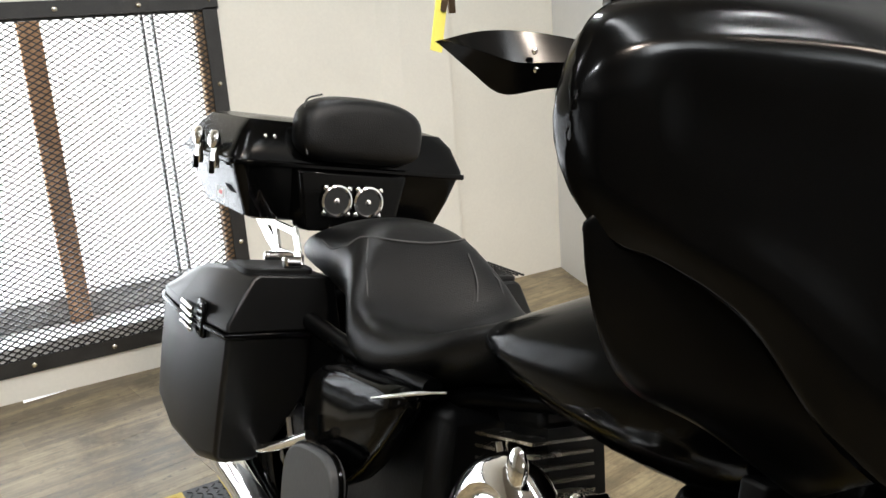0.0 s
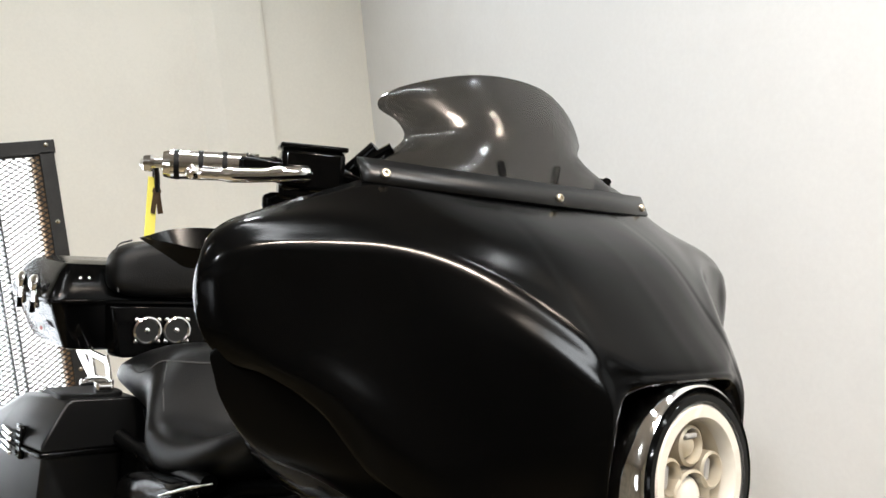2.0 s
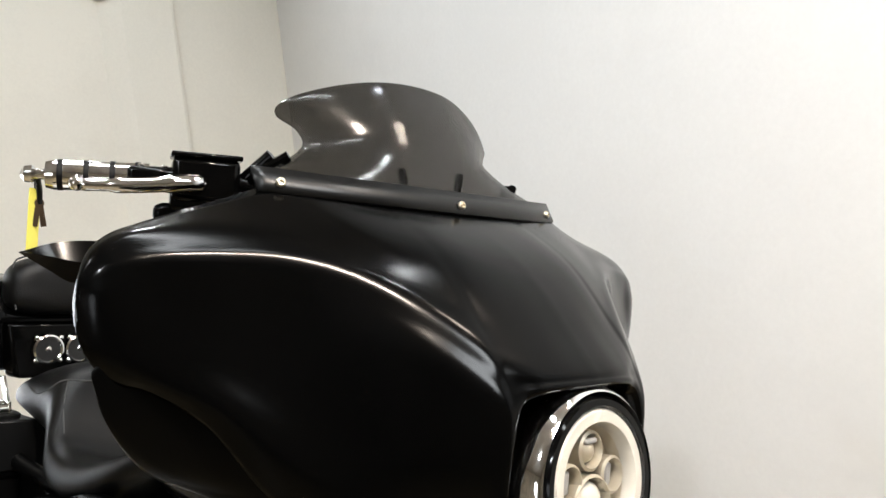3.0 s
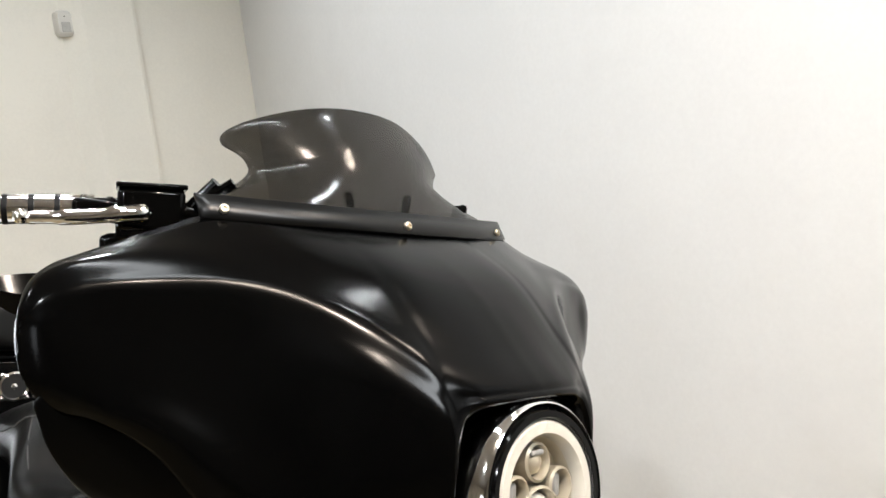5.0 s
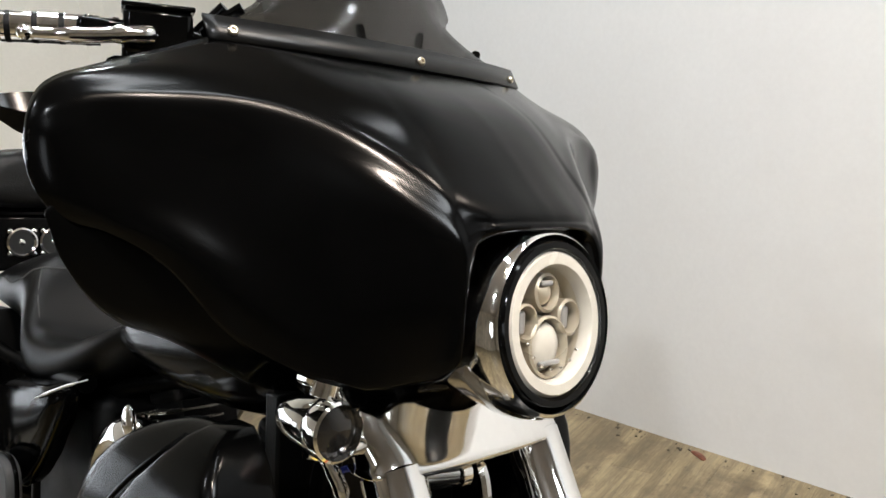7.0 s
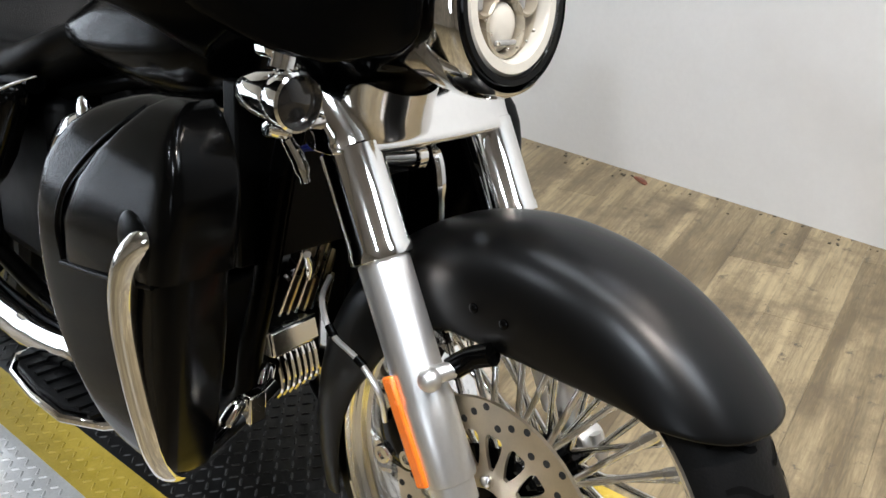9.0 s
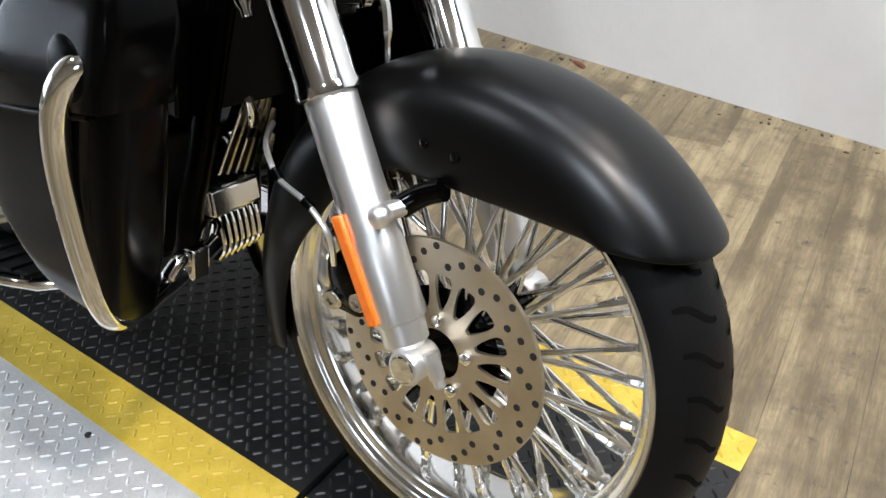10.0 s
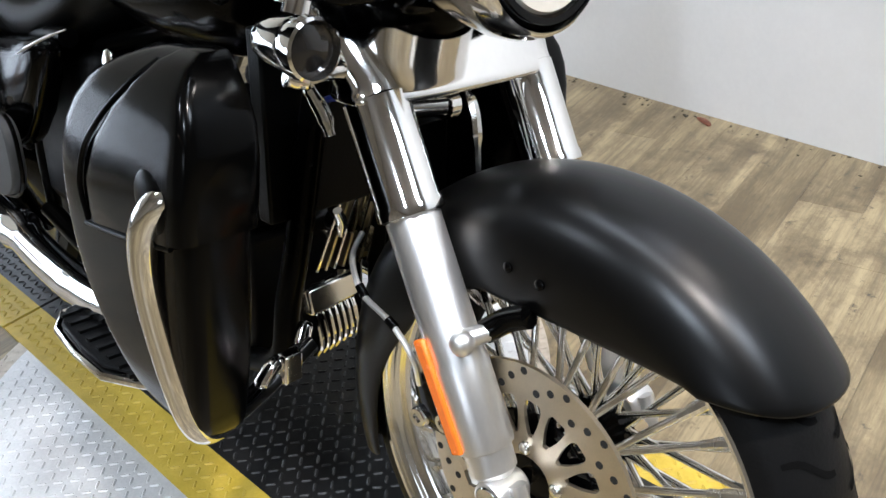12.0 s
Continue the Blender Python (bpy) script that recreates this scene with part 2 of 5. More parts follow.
bm = B()
T = 0.22
x0, x1, z0, z1 = WIN
block(bm, ((BACK_X + x0) / 2, WALL_Y + T / 2, HIGH / 2), (x0 - BACK_X, T, HIGH))
block(bm, ((x1 + WALL_X + T) / 2, WALL_Y + T / 2, HIGH / 2), (WALL_X + T - x1, T, HIGH))
block(bm, ((x0 + x1) / 2, WALL_Y + T / 2, z0 / 2), (x1 - x0, T, z0))
block(bm, ((x0 + x1) / 2, WALL_Y + T / 2, (z1 + HIGH) / 2), (x1 - x0, T, HIGH - z1))
structure("wall_north", bm, cream, "cream painted wall with a barred mesh window low in it", smooth=False)
ys = [BACK_Y] + [1.2 + (WALL_Y - 1.2) * k / 14 for k in range(15)]
bm = loft(B(), [[Vector((EAST(y) + d, y, z)) for d, run in ((0, ys), (T, ys[::-1])) for y in run] for z in (0.0, HIGH)])
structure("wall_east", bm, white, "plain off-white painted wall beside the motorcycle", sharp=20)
bm = block(B(), (BACK_X - T / 2, (BACK_Y + WALL_Y) / 2, HIGH / 2), (T, WALL_Y - BACK_Y + 2 * T, HIGH))
structure("wall_west", bm, dim, "plain tan timber wall closing the room", smooth=False)
bm = block(B(), ((BACK_X + WALL_X + T) / 2, BACK_Y - T / 2, HIGH / 2), (WALL_X - BACK_X + T, T, HIGH))
structure("wall_south", bm, dim, "plain tan timber wall closing the room", smooth=False)
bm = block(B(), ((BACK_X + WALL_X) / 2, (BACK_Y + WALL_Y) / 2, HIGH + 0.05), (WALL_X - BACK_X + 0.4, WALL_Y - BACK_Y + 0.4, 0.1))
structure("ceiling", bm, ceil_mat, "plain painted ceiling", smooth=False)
floor = structure("floor", block(B(), ((BACK_X + WALL_X) / 2, (BACK_Y + WALL_Y) / 2, -0.06), (WALL_X - BACK_X, WALL_Y - BACK_Y, 0.1)), joint_mat,
                  "worn weathered oak plank floor", smooth=False)

# shallow boxed pilaster near the corner
bm = B()
loft(bm, [[Vector((x, y, z)) for x, y in ((1.10, WALL_Y), (1.19, WALL_Y - 0.035), (1.415, WALL_Y - 0.05), (1.43, WALL_Y - 0.045), (1.43, WALL_Y))] for z in (0.0, HIGH)])
structure("trim_pilaster", bm, cream, "shallow cream boxed pilaster on the wall", smooth=False)
area_lamp("window_light", ((WIN[0] + WIN[1]) / 2, WALL_Y + 0.24, 0.8), ((WIN[0] + WIN[1]) / 2, 0, 0.7), 2.9, 1.1, 84, (0.86, 0.93, 1.0))
area_lamp("side_window_light", (-4.1, -1.7, 1.75), (0, -1.0, 1.0), 0.9, 1.1, 22, (0.90, 0.95, 1.0))
# unseen panel, added to put a highlight on the fairing's brow
area_lamp("fairing_fill_light", (0.36, -1.85, HIGH - 0.12), (0.25, -0.6, 0.9), 0.55, 1.00, 86, (0.92, 0.97, 1.0))
# unseen strip, added for the long highlight along fender and fairing ridge
area_lamp("highlight_strip_light", (0.12, 0.25, HIGH - 0.12), (0.12, 0.25, 0), 0.12, 1.5, 36, (0.93, 0.975, 1.0))
WHITE_LED, WARM_LED = (0.935, 0.978, 1.0), (1.0, 0.86, 0.73)
# the lamp at y 2.30 is unseen, added to brighten the cream wall
for x, y, w, c in ((-1.70, 1.20, 26, WHITE_LED), (-1.75, -0.80, 26, WHITE_LED), (0.75, 2.30, 20, WHITE_LED), (-0.05, -1.12, 38, WARM_LED), (1.20, -0.85, 10, WARM_LED), (1.12, -0.20, 4, WHITE_LED)):
    spot = area_lamp("ceiling_lamp_fill_light", (x, y, HIGH - 0.15), (x * 0.4 + 0.25, y * 0.4 + 0.3, 0.5), *((0.26, 0.26) if w == 10 else (0.12, 0.12) if x > 1 else (0.16, 0.16)), w, c)
    spot.data.shape = "ELLIPSE"
    spot.data.spread = radians(180 if y > 1 else 115)


# ---- the motorcycle: built upright, then leaned onto its stand ----
bike = new("motorcycle")
bike.matrix_world = pose(0, 0, 0, 0, 12.0, 0)
tagged(bike, "matt black touring motorcycle with batwing fairing leaning on its stand", "motorcycle")
AX = Vector((0, -0.014, 0.337))           # front axle; forward is -y, the bike's right is -x


def at(a, r, x=0.0):
    """A point in the front wheel's plane at angle a (0 forward, 90 up)."""
    return Vector((x, AX.y - r * math.cos(radians(a)), AX.z + r * math.sin(radians(a))))


# front wheel
groove_shade_mat = mat("tread_groove_shade", (0.0012, 0.0012, 0.0012), 0.9, spec=0.1)
bm = lathe(B(), [(0.018, -0.075), (0.045, -0.07), (0.048, -0.045), (0.03, -0.03), (0.03, 0.03), (0.048, 0.045), (0.045, 0.07), (0.018, 0.075)], AX, (1, 0, 0), 28)
wheel = part("front_wheel", bm, gloss_black, bike, "chrome fat-spoke front wheel with black hub")
prof = []
for i in range(13):
    a = radians(-90 + 15 * i)
    prof.append((0.273 + 0.055 * math.cos(a) ** 0.75 if i not in (0, 12) else 0.27, 0.066 * math.sin(a)))
part("tyre", lathe(B(), prof + [(0.266, 0.05), (0.266, -0.05)], AX, (1, 0, 0), 72, cap=False), rubber, wheel, "black road tyre with sipes")
LIP = [(0.2730, -0.0610), (0.2765, -0.0650), (0.2745, -0.0685), (0.2705, -0.0675), (0.2685, -0.0630), (0.2665, -0.0560), (0.2640, -0.0535), (0.2590, -0.0520), (0.2565, -0.0490), (0.2545, -0.0420), (0.2520, -0.0390), (0.2490, -0.0370), (0.2475, -0.0320), (0.2465, -0.0120)]
part("rim", lathe(B(), LIP + [(r, -x) for r, x in LIP[::-1]] + [(0.262, 0.04), (0.262, -0.04), LIP[0]], AX, (1, 0, 0), 96, cap=False), spoke_chrome, wheel, "polished chrome rim")
def tread_r(x):
    """Outer radius of the tyre at a distance x from its middle."""
    return 0.273 + 0.055 * max(0.0, 1 - (x / 0.066) ** 2) ** 0.375


# flat ribbons on the tread; the sipes' shade is put in their colour
for k in range(40):
    for side, sh in ((-1, 0.0), (1, 4.5)):
        a0 = k * 9 + sh
        bm = B()
        rows = []
        for i in range(9):
            u = i / 8
            x, da = 0.010 + 0.047 * u, 4.6 * u - 0.7 * math.sin(2 * math.pi * u)
            wd = 0.50 + 0.30 * math.sin(math.pi * u)
            rows.append([at(a0 + da - wd, tread_r(x) + 0.0007, side * x), at(a0 + da + wd, tread_r(x) + 0.0007, side * x)])
        sheet(bm, rows)
        part("sipe_shade", bm, groove_shade_mat, wheel)


def rotor(x, holes=18):
    """A drilled brake disc: ring with slots between spokes, and holes near its edge."""
    bm = B()
    n = holes * 8
    rings = []
    for side in (-0.0028, 0.0028):
        for r in (0.15, 0.108):
            rings.append([at(360 * j / n, r, x + side) for j in range(n)])
    vs = [[bm.verts.new(q) for q in rg] for rg in rings]
    for j in range(n):
        k = (j + 1) % n
        for a, b in ((0, 1), (1, 3), (3, 2), (2, 0)):
            bm.faces.new((vs[a][j], vs[a][k], vs[b][k], vs[b][j]))
    return bm


def rotor_arm(x, a0):
    bm = B()
    ring = []
    for side in (-0.0026, 0.0026):
        ring.append([at(a0 + d, r, x + side) for r, d in ((0.1115, -9.6), (0.1115, 9.6), (0.1095, 6.6), (0.1065, 4.6), (0.101, 3.0), (0.090, 2.9), (0.078, 3.8), (0.068, 5.8), (0.0620, 7.6), (0.0600, 9.6), (0.0600, -9.6), (0.0620, -7.6), (0.068, -5.8), (0.078, -3.8), (0.090, -2.9), (0.101, -3.0), (0.1065, -4.6), (0.1095, -6.6))])
    return loft(bm, ring)


part("hub_flange", lathe(B(), [(0.030, -0.004), (0.082, -0.002), (0.084, 0.0), (0.082, 0.002), (0.030, 0.006)], AX + Vector((-0.068, 0, 0)), (1, 0, 0), 40), gloss_black, wheel)
part("brake_rotor", rotor(-0.081), steel, wheel, "drilled stainless brake rotor", sharp=30)
part("rotor_carrier", lathe(B(), [(0.062, -0.0027), (0.062, 0.0027), (0.034, 0.0027), (0.034, -0.0027), (0.062, -0.0027)], AX + Vector((-0.081, 0, 0)), (1, 0, 0), 48, cap=False), steel, wheel, sharp=30)
for h in range(18):
    part("rotor_arm", rotor_arm(-0.081, 20 * h), steel, wheel, smooth=False)
dark = mat("drill_hole", (0.01, 0.01, 0.01), 0.7)
# spokes: pairs that cross, from the hub flanges to the rim
NSP = 30
for side in (-1, 1):
    for j in range(NSP):
        a = 360 * (j + 0.25 * side) / NSP
        lean = 16 if j % 2 else -16
        p, q = at(a + lean, 0.047, side * 0.052), at(a, 0.246, side * (0.010 if j % 2 else 0.024))
        d = (q - p).normalized()
        part("spoke", tube(B(), [p, q], 0.0045, seg=10), spoke_chrome, wheel)
        part("spoke_nipple", lathe(B(), [(0.0058, -0.044), (0.0058, -0.030), (0.0074, -0.028), (0.0074, -0.012), (0.0064, -0.010), (0.0064, -0.006), (0.0096, -0.003), (0.0096, 0.006)], q, d, 8), spoke_chrome, wheel, sharp=30)
for h in range(45):
    part("drill_hole", lathe(B(), [(0.0047, -0.0034), (0.0047, 0.0034)], at(8 * h, (0.1430, 0.1325, 0.1215)[h % 3], -0.081), (1, 0, 0), 10), dark, wheel)
for h in range(5):
    part("bolt", lathe(B(), [(0.0088, -0.002), (0.0088, -0.008), (0.0070, -0.0105), (0.003, -0.0118)], at(72 * h + 20, 0.048, -0.082), (1, 0, 0), 12), chrome, wheel)

# front fender: a crown swept round the wheel, with skirts
rows = []
depth = [0, 0.0025, 0.011, 0.026, 0.046, 0.064]
wide = [0, 0.032, 0.058, 0.077, 0.088, 0.093]
TIP = 0.2155                       # the front end is cut level at this height over the axle
for i in range(49):
    u = i / 48
    half = []
    for j in range(8):
        d = depth[min(j, 5)]
        a = math.degrees(math.asin(TIP / (0.353 - d)))
        a += (203 - a) * u
        cr = 0.352 + 0.002 * max(0.0, min(1.0, (a - 45) / 60)) - 0.010 * max(0.0, min(1.0, (a - 110) / 60))
        low = 0.219 / math.sin(radians(a)) if a < 110 else (0.233 - 0.008 * (a - 110) / 40 if a < 150 else 0.225 + 0.045 * (a - 150) / 53)
        low = min(low, cr - 0.066)
        r = cr - d if j < 6 else ((cr - 0.064 + low) / 2 if j == 6 else low)
        x = wide[min(j, 5)] - (0.002 if j == 7 else 0)
        half.append(at(a, r, x))
    rows.append([mirror_x(q) for q in half[::-1]] + half[1:])
bm = B()
sheet(bm, rows)
bmesh.ops.remove_doubles(bm, verts=bm.verts, dist=0.0002)
fender = part("front_fender", bm, satin, bike, "long satin black front fender", thick=0.003, sub=1, sharp=180)
for y, z in ((0.023, 0.600), (-0.020, 0.596)):
    part("screw", lathe(B(), [(0.006, 0), (0.006, -0.003), (0.003, -0.005)], (-0.094, y, z), (1, 0, 0), 12), gloss_black, fender)

# fork legs
FY = lambda z: 0.008 + 0.52 * (z - 0.375)
FD = Vector((0, -0.52, -1)).normalized()


def fork_leg(s):
    x = s * 0.122
    c = lambda z: Vector((x, FY(z), z))
    leg = part("fork_leg", lathe(B(), [(0.030, 0.0), (0.0315, 0.004), (0.0315, 0.165), (0.0335, 0.172), (0.0335, 0.266), (0.0325, 0.272), (0.0285, 0.274), (0.0275, 0.300), (0.020, 0.308)], c(0.632), FD, 32), polished, bike, "polished alloy fork slider")
    part("fork_cover", lathe(B(), [(0.030, -0.004), (0.037, 0.0), (0.037, 0.116), (0.0385, 0.119), (0.0385, 0.130), (0.034, 0.133)], c(0.746), FD, 32), chrome, leg, "chrome upper fork cover")
    bm = lathe(B(), [(0.019, -0.034), (0.0220, -0.030), (0.0220, 0.012), (0.0205, 0.015), (0.0175, 0.016), (0.0170, 0.013)], (x + s * 0.012, -0.014, 0.346), (s, 0, 0), 32)
    part("axle_clamp", bm, polished, leg, "round polished axle clamp", sharp=40)
    part("axle_cap", lathe(B(), [(0.0168, 0.0), (0.0168, 0.016), (0.0155, 0.0175), (0.0005, 0.0180)], (x + s * 0.012, -0.014, 0.346), (s, 0, 0), 32), chrome, leg, sharp=40)
    bm = lathe(B(), [(0.0100, -0.012), (0.0100, 0.018), (0.0090, 0.021), (0.0070, 0.022), (0.0070, 0.031), (0.0040, 0.033)], (x + s * 0.002, -0.038, 0.356), FD, 20)
    block(bm, (x + s * 0.002, -0.028, 0.352), (0.014, 0.016, 0.022), Matrix())
    part("pinch_bolt", bm, polished, leg, sharp=40)
    bm = tube(B(), [(x + s * 0.02, 0.040, 0.524), (x - s * 0.012, 0.028, 0.528)], 0.011)
    ball(bm, (x + s * 0.024, 0.036, 0.523), (0.014, 0.014, 0.014))
    part("fender_stud", bm, polished, leg)
    part("fender_bracket", tube(B(), [(x - s * 0.008, 0.034, 0.525), (x - s * 0.022, 0.016, 0.542), (x - s * 0.026, -0.01, 0.556)], 0.014, 10, 10), gloss_black, leg)
    if s < 0:
        bm = B()
        o = Vector((-0.0345, 0.012, 0))
        m = Matrix.Translation(c(0.449) + o) @ Matrix.Rotation(-math.atan(0.56), 4, "X")
        block(bm, (0, 0, 0), (0.008, 0.017, 0.135), m)
        part("reflector", bm, amber, leg, "long amber side reflector", bevel=0.003)
    return leg


for s in (-1, 1):
    fork_leg(s)
part("axle", tube(B(), [(-0.15, -0.013, 0.343), (0.15, -0.013, 0.343)], 0.011), chrome, bike)

# chrome nacelle below the headlamp: a panel wrapped round the fork tops, flaring into a thin lip
rows = []
for i in range(41):
    th = radians(-90 + 180 * i / 40)
    sn, cs = math.sin(th), max(0.0, math.cos(th))
    x, back = math.copysign(abs(sn) ** 0.72, sn), 1 - cs ** 0.42
    rows.append([Vector((w * x, y + 0.060 * back, z)) for w, y, z in ((0.176, 0.222, 0.850), (0.175, 0.206, 0.826), (0.170, 0.190, 0.800), (0.163, 0.176, 0.778), (0.158, 0.167, 0.764), (0.158, 0.162, 0.757), (0.160, 0.1595, 0.752), (0.160, 0.1605, 0.747), (0.158, 0.168, 0.745), (0.140, 0.205, 0.747))])
bm = B()
sheet(bm, rows)
part("fork_nacelle", bm, chrome, bike, "curved chrome fork nacelle", thick=0.003, sub=1, sharp=180)

# batwing fairing, right half given by stations; mirrored
ST = [
    (0.000, (0.325, 1.214), (0.205, 1.148), (0.090, 1.036), (0.095, 1.022), (0.170, 1.005), (0.195, 0.900), (0.190, 0.830)),
    (0.040, (0.327, 1.215), (0.208, 1.149), (0.093, 1.036), (0.097, 1.021), (0.170, 1.003), (0.195, 0.900), (0.190, 0.830)),
    (0.074, (0.331, 1.216), (0.213, 1.151), (0.101, 1.036), (0.102, 1.018), (0.170, 0.995), (0.195, 0.900), (0.190, 0.832)),
    (0.098, (0.335, 1.217), (0.219, 1.153), (0.111, 1.041), (0.107, 1.009), (0.160, 0.970), (0.185, 0.900), (0.185, 0.838)),
    (0.116, (0.338, 1.217), (0.225, 1.155), (0.122, 1.051), (0.101, 0.996), (0.106, 0.935), (0.111, 0.888), (0.134, 0.863)),
    (0.135, (0.342, 1.218), (0.232, 1.158), (0.136, 1.068), (0.107, 1.005), (0.112, 0.940), (0.129, 0.887), (0.145, 0.860)),
    (0.187, (0.354, 1.220), (0.256, 1.168), (0.176, 1.108), (0.147, 1.043), (0.150, 0.958), (0.169, 0.888), (0.180, 0.853)),
    (0.246, (0.371, 1.219), (0.288, 1.177), (0.219, 1.138), (0.200, 1.070), (0.199, 0.985), (0.207, 0.915), (0.222, 0.873)),
    (0.298, (0.377, 1.201), (0.308, 1.177), (0.255, 1.147), (0.248, 1.081), (0.242, 1.010), (0.237, 0.955), (0.257, 0.912)),
    (0.346, (0.379, 1.184), (0.326, 1.172), (0.289, 1.145), (0.283, 1.090), (0.278, 1.036), (0.273, 1.000), (0.290, 0.977)),
    (0.390, (0.378, 1.168), (0.343, 1.163), (0.316, 1.140), (0.313, 1.096), (0.308, 1.054), (0.309, 1.021), (0.323, 1.008)),
    (0.418, (0.374, 1.157), (0.351, 1.153), (0.331, 1.134), (0.325, 1.098), (0.323, 1.064), (0.326, 1.034), (0.339, 1.017)),
    (0.439, (0.367, 1.141), (0.353, 1.138), (0.341, 1.123), (0.336, 1.098), (0.336, 1.073), (0.339, 1.049), (0.348, 1.035)),
    (0.451, (0.359, 1.116), (0.354, 1.115), (0.349, 1.108), (0.347, 1.097), (0.347, 1.083), (0.349, 1.070), (0.354, 1.061)),
    (0.455, (0.3520, 1.0905), (0.3520, 1.0904), (0.3519, 1.0902), (0.3518, 1.0900), (0.3518, 1.0898), (0.3519, 1.0896), (0.3520, 1.0895)),
]


def fairing_rows(sx, nu=72, nv=46):
    cols = []
    for s in ST:
        k = 0.034 * math.sin(math.pi * min(1.0, max(0.0, (s[0] - 0.085) / 0.35))) ** 1.6
        c = [Vector((s[0], *q)) for q in s[1:]]
        for i, w in ((1, 0.50), (2, 1.0), (3, 0.95), (4, 0.60), (5, 0.25)):          # the brow line is drawn in towards the middle
            c[i] += Vector((-0.62, 0.62, -0.10)) * k * w
        pa, pb = c[2].lerp(c[1], 0.30), c[2].lerp(c[3], 0.36)
        cols.append(c[:2] + [pa, c[2] * 0.60 + (pa + pb) * 0.20, pb] + c[3:])
    along = [spline(c, nv) for c in cols]          # down each station
    grid = [spline([along[i][v] for i in range(len(ST))], nu) for v in range(nv)]
    return [[Vector((sx * q.x, q.y, q.z)) for q in r] for r in grid]


bm = B()
for sx in (-1, 1):
    sheet(bm, fairing_rows(sx))
bmesh.ops.remove_doubles(bm, verts=bm.verts, dist=0.0015)
fairing = part("fairing", bm, denim, bike, "satin black batwing fairing", thick=0.004, sharp=60)
# the wings are closed behind by a rounded back
for sx in (-1, 1):
    rr = fairing_rows(sx, 60, 24)
    bm = B()
    rows = []
    for k in range(28, 60):
        a, b = rr[0][k], rr[-1][k]
        deep = 0.052 * min(1.0, (59.2 - k) / 20) ** 0.8
        rows.append([a.lerp(b, v) + Vector((0, deep * math.sin(math.pi * v) ** 0.6, 0)) for v in (0, 0.06, 0.15, 0.3, 0.5, 0.7, 0.85, 0.94, 1)])
    sheet(bm, rows)
    part("fairing_back", bm, denim, fairing, sharp=180)
    # glossy inner panel hanging below the wing
    pts_top = [(-0.425, 0.342, 1.040), (-0.385, 0.330, 1.030), (-0.345, 0.306, 0.995), (-0.30, 0.275, 0.940), (-0.235, 0.235, 0.892)]
    pts_low = [(-0.434, 0.345, 1.018), (-0.420, 0.350, 0.965), (-0.372, 0.362, 0.912), (-0.31, 0.345, 0.885), (-0.235, 0.315, 0.835)]
    t, b = spline(pts_top, 20), spline(pts_low, 20)
    bm = B()
    sheet(bm, [[Vector((-sx * q.x, q.y, q.z)) for q in (u, u.lerp(v, 0.33) + Vector((-0.012, 0, 0)), u.lerp(v, 0.7) + Vector((-0.012, 0, 0)), v, v + Vector((0.03, 0.01, 0.01)))] for u, v in zip(t, b)])
    part("inner_fairing", bm, matt_black, fairing, "glossy black inner fairing panel", thick=0.004, sharp=180, sub=1)

# headlamp
HC = Vector((0, 0.084, 0.919))
HD = Vector((0, -1, 0.10)).normalized()
lamp = part("headlamp", lathe(B(), [(0.094, -0.10), (0.101, -0.06), (0.106, -0.045), (0.108, -0.026), (0.106, -0.006), (0.102, 0.006), (0.098, 0.009), (0.095, 0.002), (0.094, -0.01)], HC, HD, 56, cap=False), chrome, bike, "round LED headlamp in a chrome trim ring")
part("bezel", lathe(B(), [(0.095, -0.01), (0.094, 0.005), (0.090, 0.011), (0.083, 0.011), (0.079, 0.004)], HC, HD, 56, cap=False), gloss_black, lamp)
white_plastic = mat("pale_reflector", (0.57, 0.545, 0.49), 0.25, 0.0, vary=0.06, scale=30, bump=0.02)
bowl_metal = mat("bowl_metal", (0.46, 0.415, 0.33), 0.30, 0.45, vary=0.05, bump=0.02)
part("halo_ring", lathe(B(), [(0.080, 0.006), (0.077, 0.010), (0.066, 0.010), (0.062, 0.004), (0.062, -0.01)], HC, HD, 56, cap=False), white_plastic, lamp, "milky white halo ring")
part("reflector_bowl", lathe(B(), [(0.062, -0.006), (0.058, -0.020), (0.040, -0.030), (0.0, -0.034)], HC, HD, 48, cap=False), bowl_metal, lamp, "silvered bowl")
HU = Vector((0, 0.10, 1)).normalized()
grey_led = mat("led_shadow", (0.30, 0.30, 0.30), 0.3, vary=0.2)
for u, v, r in ((0.0, 0.034, 0.019), (-0.038, 0.004, 0.018), (0.038, 0.004, 0.018), (0.0, -0.026, 0.032)):
    c = HC + Vector((u, 0, 0)) + HU * v
    bm = lathe(B(), [(r + 0.003, -0.026), (r + 0.003, -0.003), (r, -0.001), (r - 0.002, -0.006), (r - 0.003, -0.022)], c, HD, 28, cap=False)
    part("projector", bm, bowl_metal, lamp, "round projector cup")
    if abs(u) > 0:
        part("led_panel", block(B(), c - HD * 0.014, (0.012, 0.012, 0.026)), grey_led, lamp, bevel=0.003)
    else:
        part("projector_lens", ball(B(), c - HD * 0.016, (r - 0.004, 0.014, r - 0.004)), white_plastic if v < 0 else bowl_metal, lamp)
        part("led_shield", block(B(), c - HD * 0.004 + HU * (r * 0.55) * (1 if v > 0 else -1), (r * 1.1, 0.006, 0.006)), grey_led, lamp, bevel=0.002)
